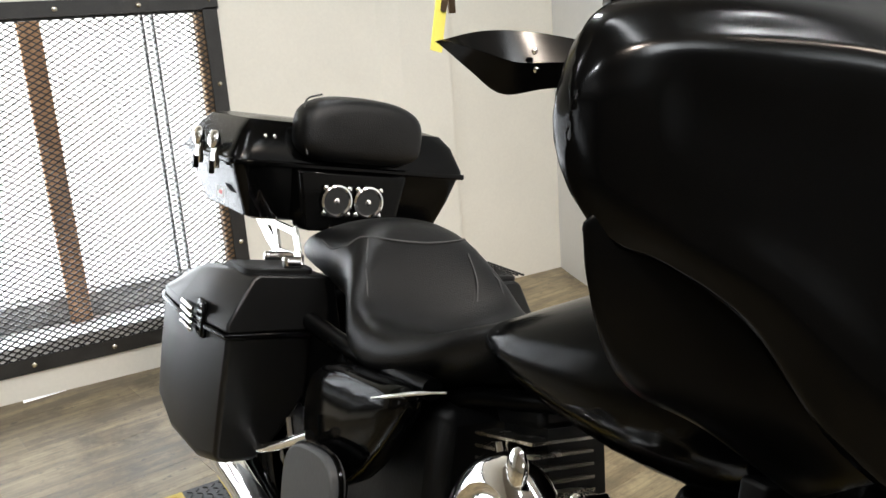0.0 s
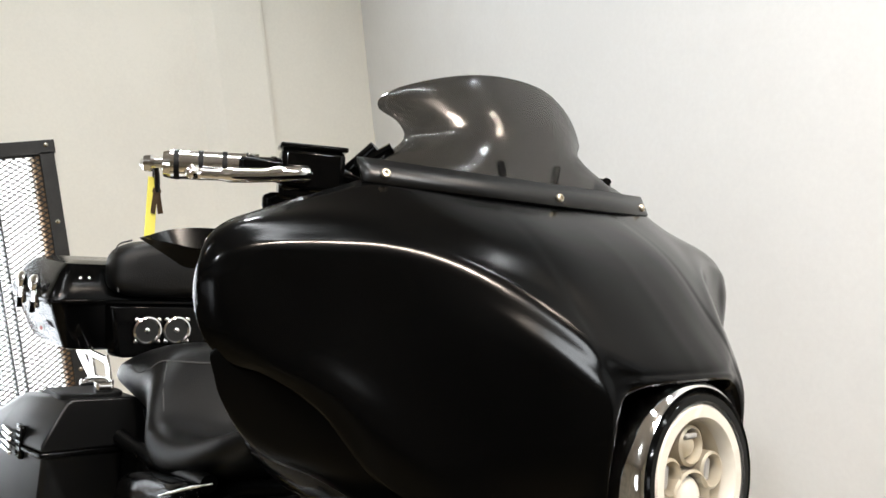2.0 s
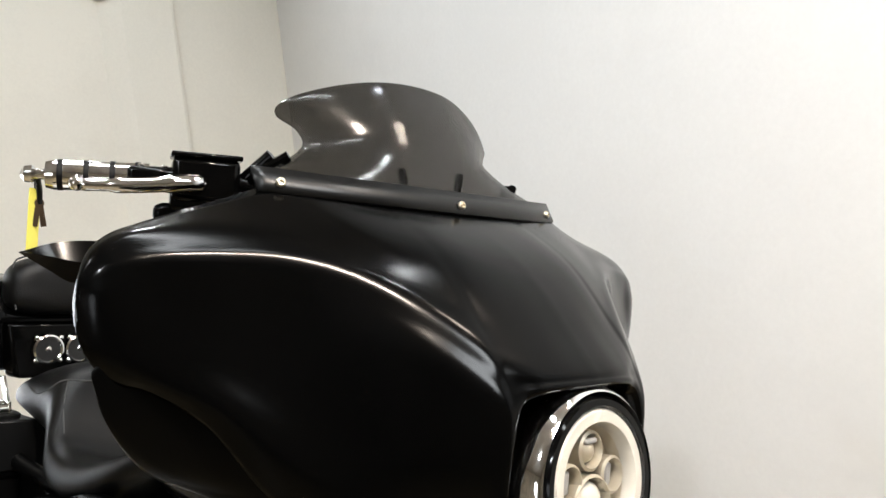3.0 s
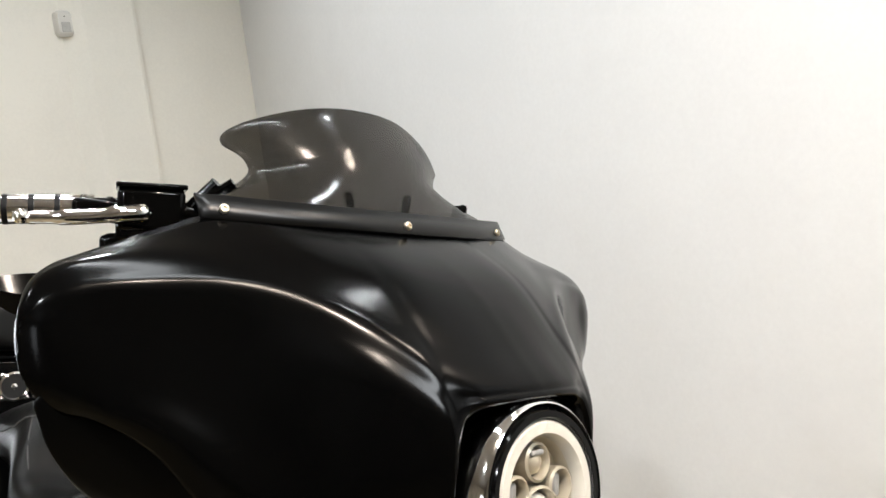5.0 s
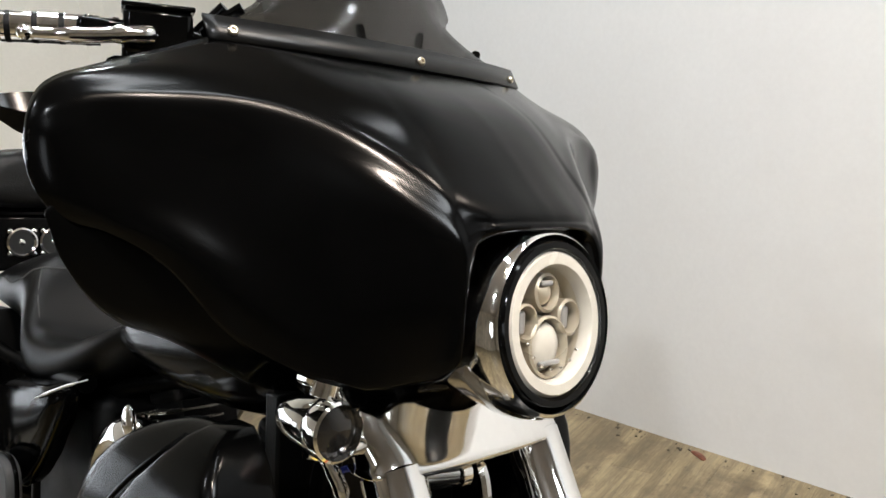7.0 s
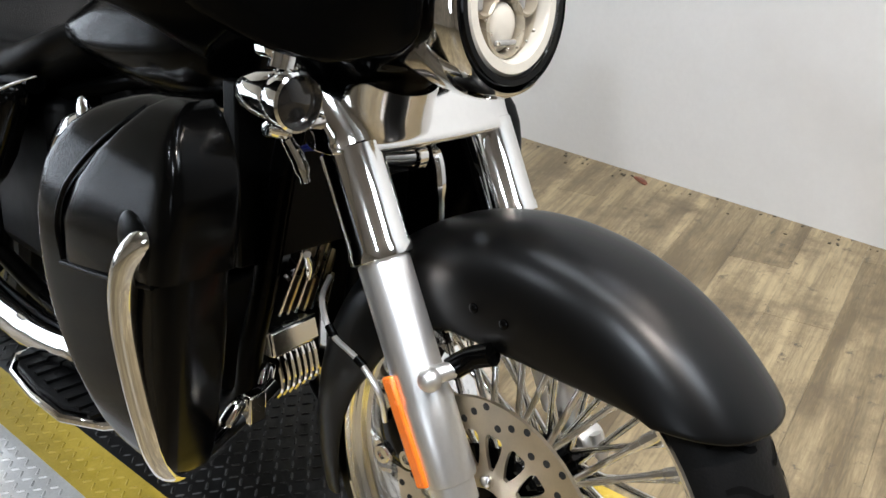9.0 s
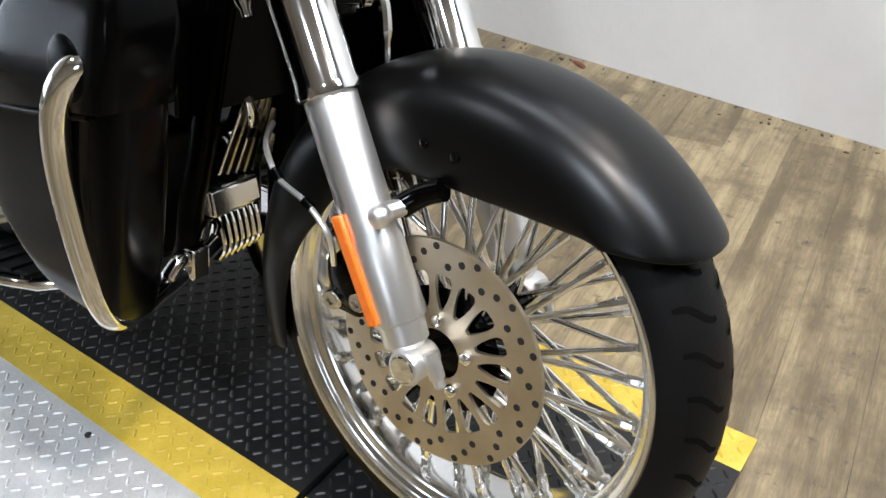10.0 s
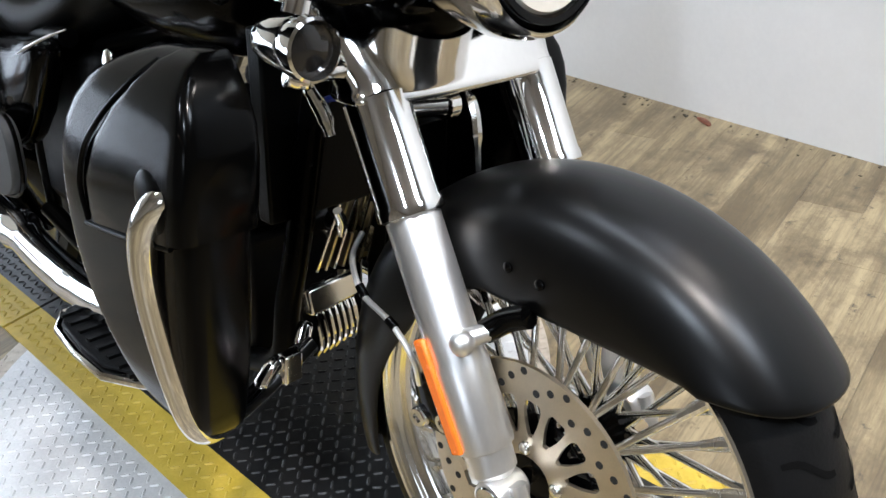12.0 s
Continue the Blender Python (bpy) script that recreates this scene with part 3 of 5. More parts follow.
for k in range(7):
    a = radians(200 + 20 * k)
    part("lens_rib", ball(B(), HC + Vector((0.05 * math.cos(a), 0, 0)) + HU * 0.05 * math.sin(a) + HD * 0.006, (0.0022, 0.0022, 0.0022), u=8, v=6), chrome, lamp)
part("lens", lathe(B(), [(0.081, 0.012), (0.06, 0.018), (0.03, 0.021), (0.0005, 0.022)], HC, HD, 48, cap=False), clear, lamp, "clear outer lens").visible_shadow = False
part("bucket", lathe(B(), [(0.05, -0.16), (0.085, -0.11), (0.098, -0.04)], HC, HD, 40), gloss_black, lamp)

# windshield and its trim
def bow(half, ye, ze, yc, zc, n=41):
    """A symmetric curve from side to side: ends at (half, ye, ze), middle at (0, yc, zc)."""
    return [Vector((half * u, yc + (ye - yc) * abs(u) ** 2.2, zc + (ze - zc) * abs(u) ** 2.2)) for u in [-1 + 2 * i / (n - 1) for i in range(n)]]


wb = bow(0.246, 0.380, 1.229, 0.318, 1.222)
levels = [wb, bow(0.222, 0.392, 1.245, 0.330, 1.245), bow(0.166, 0.424, 1.277, 0.352, 1.290), bow(0.168, 0.436, 1.300, 0.370, 1.325), bow(0.188, 0.452, 1.316, 0.394, 1.362), bow(0.182, 0.456, 1.331, 0.402, 1.374), bow(0.158, 0.452, 1.346, 0.405, 1.379)]
rows = list(zip(*[spline([lv[i] for lv in levels], 22) for i in range(41)]))
bm = B()
sheet(bm, rows)
screen = part("windshield", bm, smoke, bike, "short smoked windshield", thick=0.004, sharp=180)
screen.visible_shadow = False
bm = B()
sheet(bm, [[q + Vector((0, -0.004, dz)) - Vector((0, -dz * 0.6, 0)) for q in [Vector((p.x * (1.06), p.y, p.z)) for p in wb]] for dz in (-0.014, 0.0, 0.014)])
trim = part("windshield_trim", bm, bag_satin, bike, "satin black windshield trim strip", thick=0.005, sharp=180)
for x, y, z in ((-0.237, 0.358, 1.226), (0, 0.308, 1.219), (0.225, 0.353, 1.224)):
    part("bolt", lathe(B(), [(0.0058, 0), (0.0058, 0.003), (0.004, 0.005), (0.0028, 0.005), (0.0022, 0.002)], (x, y, z), (x * 1.5, -1, 0.2), 16), steel, trim)

# fuel tank
bm = B()
rings = []
for y, w, h, z in ((0.35, 0.05, 0.05, 0.885), (0.38, 0.10, 0.095, 0.872), (0.43, 0.138, 0.125, 0.857), (0.52, 0.160, 0.132, 0.842), (0.62, 0.167, 0.120, 0.828), (0.72, 0.165, 0.090, 0.812), (0.79, 0.160, 0.062, 0.806), (0.85, 0.146, 0.038, 0.800), (0.895, 0.105, 0.024, 0.795), (0.94, 0.06, 0.014, 0.794), (0.965, 0.02, 0.006, 0.785)):
    rings.append([Vector((a, y, z + b * (1 if b > 0 else 0.95))) for a, b in oval(w, h, 2.4, 32)])
part("fuel_tank", loft(bm, rings), denim, bike, "satin black fuel tank", sub=1, sharp=180)

# seat: bucket for the rider, pillion step behind
bm = B()
rings = []
for y, w, zt, zb, dish in ((0.83, 0.07, 0.850, 0.79, 0.010), (0.88, 0.118, 0.842, 0.752, 0.034), (0.95, 0.152, 0.818, 0.700, 0.048), (1.04, 0.172, 0.784, 0.655, 0.042), (1.12, 0.184, 0.785, 0.636, 0.070), (1.19, 0.182, 0.808, 0.634, 0.088), (1.210, 0.172, 0.846, 0.650, 0.062), (1.27, 0.150, 0.888, 0.68, 0.034), (1.31, 0.135, 0.900, 0.70, 0.008), (1.38, 0.135, 0.892, 0.72, 0.0), (1.46, 0.135, 0.872, 0.74, 0.0), (1.54, 0.125, 0.845, 0.75, 0.0), (1.60, 0.10, 0.82, 0.76, 0.0)):
    ring = []
    for a, b in oval(w, 1, 2.25, 36):
        z = (zt + zb) / 2 + b * (zt - zb) / 2
        if b > 0:
            z -= dish * (1 - (a / w) ** 2) * b
        ring.append(Vector((a, y, z)))
    rings.append(ring)
SEAT = rings


def seat_z(x, y):
    """Height of the seat's top at a place in plan."""
    i = max(k for k in range(len(SEAT) - 1) if SEAT[k][0].y <= y)
    out = []
    for ring in SEAT[i:i + 2]:
        top = sorted(ring[:len(ring) // 2 + 1], key=lambda q: q.x)
        k = max(j for j in range(len(top) - 1) if top[j].x <= x or j == 0)
        a, b = top[k], top[k + 1]
        out.append(a.z + (b.z - a.z) * min(1, max(0, (x - a.x) / max(1e-6, b.x - a.x))))
    u = (y - SEAT[i][0].y) / (SEAT[i + 1][0].y - SEAT[i][0].y)
    return out[0] + (out[1] - out[0]) * u


seat = part("seat", loft(bm, rings), leather, bike, "black leather solo bucket seat with stitched piping", sub=1, sharp=180)
stitch = mat("grey_thread", (0.035, 0.034, 0.033), 0.7, vary=0.2)
crease = mat("leather_fold", (0.002, 0.002, 0.002), 0.6)
for pts, r, m in (([(-0.125, 1.325), (-0.09, 1.29), (-0.04, 1.277), (0.04, 1.277), (0.09, 1.29), (0.125, 1.325)], 0.0022, stitch), ([(-0.055, 1.185), (-0.02, 1.168), (0.03, 1.166), (0.075, 1.185)], 0.0042, crease),
                  ([(0.075, 1.185), (0.088, 1.22), (0.09, 1.26)], 0.0018, stitch), ([(-0.118, 1.15), (-0.138, 1.10), (-0.150, 1.03)], 0.0018, stitch), ([(-0.125, 1.325), (-0.132, 1.38), (-0.128, 1.44)], 0.0018, stitch), ([(-0.10, 1.30), (-0.135, 1.22), (-0.148, 1.12), (-0.138, 1.0), (-0.10, 0.93)], 0.0016, stitch), ([(0.10, 1.30), (0.135, 1.22), (0.148, 1.12), (0.138, 1.0), (0.10, 0.93)], 0.0016, stitch)):
    line = spline([(x, y, 0) for x, y in pts], 24)
    part("seam", tube(B(), [Vector((q.x, q.y, seat_z(q.x, q.y) - 0.0012)) for q in line], r, 0, 6), m, seat)

# saddlebags with sloping lids
SHORT = lambda y: 1.40 + (y - 1.40) * 0.62
for sx in (-1, 1):
    P3 = lambda x, y, z: Vector((sx * (x - 0.008) + (0.028 if sx > 0 else 0), y - (0.06 if sx > 0 else 0), z))
    bm = B()
    rings = []
    for y, xi, xo, zb in ((1.408, 0.150, 0.314, 0.405), (1.55, 0.140, 0.334, 0.392), (1.75, 0.135, 0.349, 0.40), (1.92, 0.145, 0.350, 0.43), (1.96, 0.16, 0.345, 0.47)):
        sec = [(xi, 0.654), (xo, 0.654), (xo + 0.002, 0.56), (xo + 0.002, zb + 0.014), (xo - 0.014, zb), (xo - 0.075, zb), (xi + 0.045, zb + 0.05), (xi, zb + 0.13)]
        rings.append([P3(x, SHORT(y) + (0.022 if y < 1.41 else 0) * (0.654 - z) / 0.25, z) for x, z in sec])
    bag = part("saddlebag", loft(bm, rings), bag_satin, bike, "satin black hard saddlebag", bevel=0.008, sharp=30, seg=4)
    bm = B()
    rings = []
    for y, xi, xo, zt in ((1.400, 0.105, 0.318, 0.766), (1.55, 0.112, 0.338, 0.764), (1.75, 0.116, 0.353, 0.748), (1.90, 0.125, 0.353, 0.722), (1.965, 0.145, 0.345, 0.69)):
        sec = [(xi - 0.01, 0.664), (xi + 0.008, zt - 0.01), (xi + 0.02, zt), (xo - 0.058, zt + 0.002), (xo - 0.046, zt - 0.006), (xo, 0.678), (xo + 0.001, 0.664)]
        rings.append([P3(x, SHORT(y) + (0.14 if y < 1.41 else 0) * (z - 0.664), z) for x, z in sec])
    part("lid", loft(bm, rings), bag_satin, bag, "sloping black saddlebag lid", bevel=0.0045, sharp=30, seg=3)
    bm = B()
    loft(bm, [[P3(0.212 + (0.070 - k) * a + 0.008 * (b > 0), 1.540 + (0.112 - k) * b, z - 0.055 * max(0.0, b) - 0.004 * b) for a, b in oval(1, 1, 6, 32)] for z, k in ((0.760, 0), (0.770, 0), (0.772, 0.004))])
    part("grille_plate", bm, plastic, bag, "textured black speaker grille set in the lid")
    bm = B()
    loft(bm, [[P3(x, SHORT(y), z) for x, y in ((0.112, 1.398), (0.322, 1.396), (0.342, 1.55), (0.357, 1.75), (0.357, 1.92), (0.350, 1.972), (0.13, 1.972))] for z in (0.652, 0.663)])
    part("lid_rim", bm, gloss_black, bag, bevel=0.003)
    bm = block(B(), P3(0.336, 1.50, 0.668), (0.012, 0.040, 0.070))
    latch = part("latch", bm, gloss_black, bag, bevel=0.004)
    for k in range(4):
        part("louvre", block(B(), P3(0.350, 1.555, 0.640 + 0.014 * k), (0.007, 0.076, 0.008)), chrome, latch, bevel=0.002)
    if sx > 0:
        bm = B()
        for i in range(12):
            for j in range(9):
                lathe(bm, [(0.004, 0), (0.004, 0.003), (0.0015, 0.004)], (0.193 + 0.016 * j, 1.39 + 0.012 * i, 0.7735), (0, 0, 1), 6)
        tagged(part("speaker_grille", bm, plastic, bag, "pierced black lid speaker grille", smooth=False), kind="stuff")

# top case with backrest and speakers
bm = B()
rings = []
for z, hw, y0, y1 in ((0.842, 0.205, 1.615, 1.90), (0.848, 0.222, 1.603, 1.915), (0.90, 0.243, 1.592, 1.94), (0.955, 0.262, 1.585, 1.955)):
    rings.append([Vector((hw * a, (y0 + y1) / 2 + (y1 - y0) / 2 * b, z)) for a, b in oval(1, 1, 22, 56)])
case = part("top_case", loft(bm, rings), gloss_black, bike, "glossy black top case with chrome latches", sharp=25)
bm = B()
rings = []
for z, hw, y0, y1 in ((0.962, 0.270, 1.578, 1.962), (0.972, 0.268, 1.580, 1.96), (1.02, 0.245, 1.60, 1.935), (1.043, 0.225, 1.625, 1.905), (1.05, 0.19, 1.66, 1.87)):
    rings.append([Vector((hw * a, (y0 + y1) / 2 + (y1 - y0) / 2 * b, z)) for a, b in oval(1, 1, 18, 56)])
part("lid", loft(bm, rings), denim, case, "satin black top case lid", sharp=25)
bm = B()
loft(bm, [[Vector((0.273 * a, 1.77 + 0.197 * b, z)) for a, b in oval(1, 1, 22, 56)] for z in (0.953, 0.965)])
part("lid_rim", bm, gloss_black, case, bevel=0.003)
bm = B()
loft(bm, [[Vector((x, y, z)) for x, y in ((-0.150 + k, 1.60), (-0.135 + k, 1.565), (0.110 - k, 1.565), (0.128 - k, 1.60))] for z, k in ((0.828, 0.03), (0.836, 0.02), (0.952, 0.0))])
pod = part("speaker_pod", bm, gloss_black, case, "black speaker pod under the backrest", bevel=0.006)
cone = mat("speaker_cone", (0.004, 0.004, 0.004), 0.55, vary=0.3)
for x in (-0.050, 0.022):
    c = (x, 1.562, 0.893)
    bm = lathe(B(), [(0.034, 0.0), (0.034, 0.006), (0.030, 0.008), (0.026, 0.003), (0.026, 0.0)], c, (0, -1, 0), 36, cap=False)
    for u, v in ((-1, -1), (-1, 1), (1, -1), (1, 1)):
        lathe(bm, [(0.006, 0), (0.006, 0.004), (0.003, 0.006)], (x + u * 0.026, 1.562, 0.893 + v * 0.026), (0, -1, 0), 10)
    part("speaker", bm, chrome, pod, "small round speaker in a chrome ring")
    lathe_c = lathe(B(), [(0.027, 0.004), (0.018, -0.004), (0.010, -0.006), (0.009, 0.0), (0.006, 0.004), (0.0005, 0.005)], c, (0, -1, 0), 30)
    part("cone", lathe_c, cone, case)
    part("dust_cap", ball(B(), (x, 1.562, 0.893), (0.009, 0.006, 0.009)), chrome, case)
part("pod_strip", block(B(), (-0.01, 1.566, 0.836), (0.10, 0.006, 0.006)), chrome, pod, bevel=0.002)
bm = B()
rings = []
for y, hw, hh in ((1.530, 0.110, 0.045), (1.537, 0.130, 0.062), (1.56, 0.140, 0.068), (1.595, 0.143, 0.070), (1.615, 0.138, 0.066)):
    rings.append([Vector((a - 0.004, y + 0.10 * (b + 0.07) * 0.5, 1.040 + b - 0.018 * (a / 0.14) ** 2 * (b > 0))) for a, b in oval(hw, hh, 4.2, 40)])
rest = part("backrest", loft(bm, rings), leather, bike, "padded black leather backrest", sub=1, sharp=180)
part("seam", tube(B(), [(-0.128, 1.548, 0.985), (-0.133, 1.563, 1.04), (-0.126, 1.582, 1.09), (-0.09, 1.59, 1.106)], 0.002, 24, 6), stitch, rest)
for y in (1.68, 1.80):
    bm = block(B(), (-0.272, y, 0.965), (0.012, 0.030, 0.060))
    ball(bm, (-0.277, y, 0.992), (0.012, 0.022, 0.020))
    part("latch", bm, chrome, case, "chrome case latch", bevel=0.003)
    part("catch", block(B(), (-0.280, y, 0.936), (0.012, 0.022, 0.026)), gloss_black, case, bevel=0.003)
for y in (1.62, 1.64):
    part("rivet", lathe(B(), [(0.004, 0), (0.004, 0.002), (0.002, 0.003)], (-0.20 + (y - 1.62) * 1.0, 1.598, 1.012), (0, -1, 0.4), 10), chrome, case)
decal = mat("white_decal", (0.75, 0.75, 0.76), 0.4)
decal_red = mat("red_decal", (0.5, 0.03, 0.03), 0.4)
part("decal", block(B(), (-0.2505, 1.70, 0.885), (0.002, 0.05, 0.022)), decal, case, "small pale sticker")
part("decal_bar", block(B(), (-0.2515, 1.695, 0.885), (0.002, 0.02, 0.008)), decal_red, case)
bm = B()
for (ya, za), (yb, zb), wd in (((1.70, 0.842), (1.545, 0.775), 0.030), ((1.545, 0.782), (1.44, 0.790), 0.026), ((1.44, 0.782), (1.485, 0.842), 0.020), ((1.56, 0.785), (1.60, 0.842), 0.022), ((1.48, 0.838), (1.72, 0.838), 0.016)):
    m = Matrix.Translation((-0.165, (ya + yb) / 2, (za + zb) / 2)) @ Matrix.Rotation(math.atan2(zb - za, yb - ya), 4, "X")
    block(bm, (0, 0, 0), (0.006, math.hypot(yb - ya, zb - za) + wd * 0.5, wd), m)
lathe(bm, [(0.013, 0), (0.013, 0.03), (0.009, 0.034)], (-0.165, 1.445, 0.785), (-1, 0, 0), 18)
lathe(bm, [(0.010, 0), (0.010, 0.03), (0.006, 0.034)], (-0.165, 1.55, 0.778), (-1, 0, 0), 18)
part("rack", bm, chrome, bike, "chrome top case rack", bevel=0.002)

# engine: two finned cylinders in a v, crankcase, rocker covers
bm = block(B(), (0, 0.74, 0.36), (0.22, 0.46, 0.22))
ball(bm, (-0.10, 0.72, 0.38), (0.08, 0.19, 0.13))
ball(bm, (0.10, 0.72, 0.38), (0.08, 0.19, 0.13))
engine = part("engine", bm, engine_black, bike, "black v-twin engine with machined fin edges", bevel=0.01)
for tilt, y in ((22.5, 0.60), (-14.0, 0.805)):
    m = Matrix.Translation((0, y, 0.47)) @ Matrix.Rotation(radians(tilt), 4, "X")
    cyl = part("cylinder", block(B(), (0, 0, 0.10), (0.10, 0.10, 0.22), m), engine_black, engine)
    for k in range(11):
        part("fin", block(B(), (-0.038, 0, 0.02 + 0.0175 * k), (0.114 - 0.001 * k, 0.135, 0.0045), m), alloy_fin if tilt < 0 and k > 4 else engine_black, cyl)
    bm = block(B(), (0.01, 0.012, 0.222), (0.13, 0.11, 0.035), m)
    part("rocker_cover", bm, engine_black, engine, "black rocker cover", bevel=0.012)
for y0, y1, x in ((0.66, 0.60, -0.105), (0.70, 0.80, -0.105), (0.68, 0.565, -0.10), (0.72, 0.84, -0.10)):
    part("pushrod_tube", tube(B(), [(x, y0, 0.44), (x, y1, 0.66)], 0.010, seg=12), chrome, engine)
# air cleaner with its red filter
c = Vector((-0.175, 0.69, 0.608))
bm = lathe(B(), [(0.094, 0.0), (0.100, 0.015), (0.097, 0.032), (0.085, 0.046), (0.066, 0.052), (0.058, 0.046), (0.050, 0.046), (0.035, 0.052), (0.012, 0.060), (0.0005, 0.061)], c, (-1, 0, 0.1), 48)
air = part("air_cleaner", bm, chrome, bike, "chrome air cleaner with a red pleated filter")
red = mat("red_filter", (0.20, 0.006, 0.035), 0.6, vary=0.4, scale=40)
fm = Matrix.Translation((-0.19, 0.588, 0.662)) @ Matrix.Rotation(radians(-25), 4, "X")
bm = B()
for k in range(9):
    block(bm, (0, -0.032 + 0.008 * k, 0), (0.060, 0.0045, 0.070), fm)
part("filter", bm, red, air, "red pleated filter element")
bm = block(B(), (0, 0, 0.039), (0.066, 0.080, 0.008), fm)
block(bm, (0, 0.040, 0), (0.066, 0.008, 0.078), fm)
block(bm, (0, -0.040, 0), (0.066, 0.008, 0.078), fm)
part("filter_frame", bm, chrome, air, bevel=0.004)
part("breather_tab", ball(B(), (-0.21, 0.662, 0.712), (0.008, 0.018, 0.024)), chrome, air)
for y, z in ((0.545, 0.73), (0.535, 0.705), (0.52, 0.67)):
    part("bolt", ball(B(), (-0.225, y, z), (0.008, 0.008, 0.008), u=10, v=8), chrome, air)

# frame tubes, side cover, wiring
bm = B()
for sx in (-1, 1):
    tube(bm, [(sx * 0.03, 0.36, 0.90), (sx * 0.07, 0.38, 0.70), (sx * 0.10, 0.42, 0.42), (sx * 0.11, 0.50, 0.27), (sx * 0.12, 1.0, 0.25), (sx * 0.13, 1.25, 0.30)], 0.019, 40)
    tube(bm, [(sx * 0.03, 0.42, 0.83), (sx * 0.05, 0.85, 0.71), (sx * 0.09, 1.0, 0.66), (sx * 0.12, 1.22, 0.50), (sx * 0.12, 1.25, 0.30)], 0.015, 40)
    tube(bm, [(sx * 0.15, 0.95, 0.70), (sx * 0.15, 1.3, 0.68), (sx * 0.15, 1.75, 0.70)], 0.017, 20)
part("frame", bm, matt_black, bike, "gloss black tubular frame")
part("steering_neck", lathe(B(), [(0.035, 0), (0.04, 0.02), (0.04, 0.22), (0.035, 0.24)], (0, 0.355, 0.90), (0, -0.42, -1), 24), engine_black, bike)
for sx in (-1, 1):
    bm = B()
    rings = []
    for k, (x, s) in enumerate(((0.14, 1.0), (0.185, 1.0), (0.205, 0.94), (0.212, 0.8))):
        rings.append([Vector((sx * x, 1.10 + (y - 1.10) * s, 0.58 + (z - 0.58) * s)) for y, z in ((0.93, 0.71), (1.00, 0.70), (1.10, 0.685), (1.24, 0.67), (1.30, 0.60), (1.29, 0.50), (1.22, 0.46), (1.12, 0.47), (1.04, 0.54), (0.96, 0.64))])
    cover = part("side_cover", loft(bm, rings), gloss_black, bike, "glossy black side cover", sub=1, sharp=180)
    part("trim_strip", tube(B(), [(sx * 0.19, 0.852, 0.732), (sx * 0.202, 0.91, 0.712), (sx * 0.212, 0.96, 0.692), (sx * 0.214, 1.012, 0.672)], [0.0015, 0.0028, 0.0028, 0.0015], 14, 8), polished, cover)
# black block added to keep the gap by the saddlebag dark
part("dark_gap_filler", block(B(), (-0.135, 1.38, 0.55), (0.02, 0.22, 0.26)), matt_black, bike, bevel=0.01)
part("oil_tank", block(B(), (0, 1.10, 0.50), (0.26, 0.30, 0.34)), engine_black, bike, bevel=0.03)
part("primary_case", ball(B(), (0.14, 0.95, 0.36), (0.06, 0.34, 0.13)), chrome, bike, "chrome primary case")

# rear wheel and fender
bm = B()
prof = [(0.262, -0.07), (0.30, -0.072), (0.322, -0.055), (0.328, 0), (0.322, 0.055), (0.30, 0.072), (0.262, 0.07)]
rw = part("rear_wheel", lathe(B(), [(0.21, -0.05), (0.255, -0.06), (0.262, -0.065), (0.262, 0.065), (0.255, 0.06), (0.21, 0.05)], (0, 1.605, 0.33), (1, 0, 0), 48, cap=False), gloss_black, bike)
part("tyre", lathe(B(), prof, (0, 1.605, 0.33), (1, 0, 0), 56, cap=False), rubber, rw)
part("hub", lathe(B(), [(0.02, -0.10), (0.06, -0.07), (0.22, -0.02), (0.22, 0.02), (0.06, 0.07), (0.02, 0.10)], (0, 1.605, 0.33), (1, 0, 0), 32), gloss_black, rw)
rows = []
for i in range(25):
    a = radians(20 + 150 * i / 24)
    rows.append([Vector((x, 1.605 - r * math.cos(a), 0.33 + r * math.sin(a))) for x, r in ((-0.11, 0.30), (-0.115, 0.36), (-0.09, 0.385), (0, 0.395), (0.09, 0.385), (0.115, 0.36), (0.11, 0.30))])
bm = B()
sheet(bm, rows)
part("rear_fender", bm, denim, bike, "satin black rear fender", thick=0.003, sharp=180)

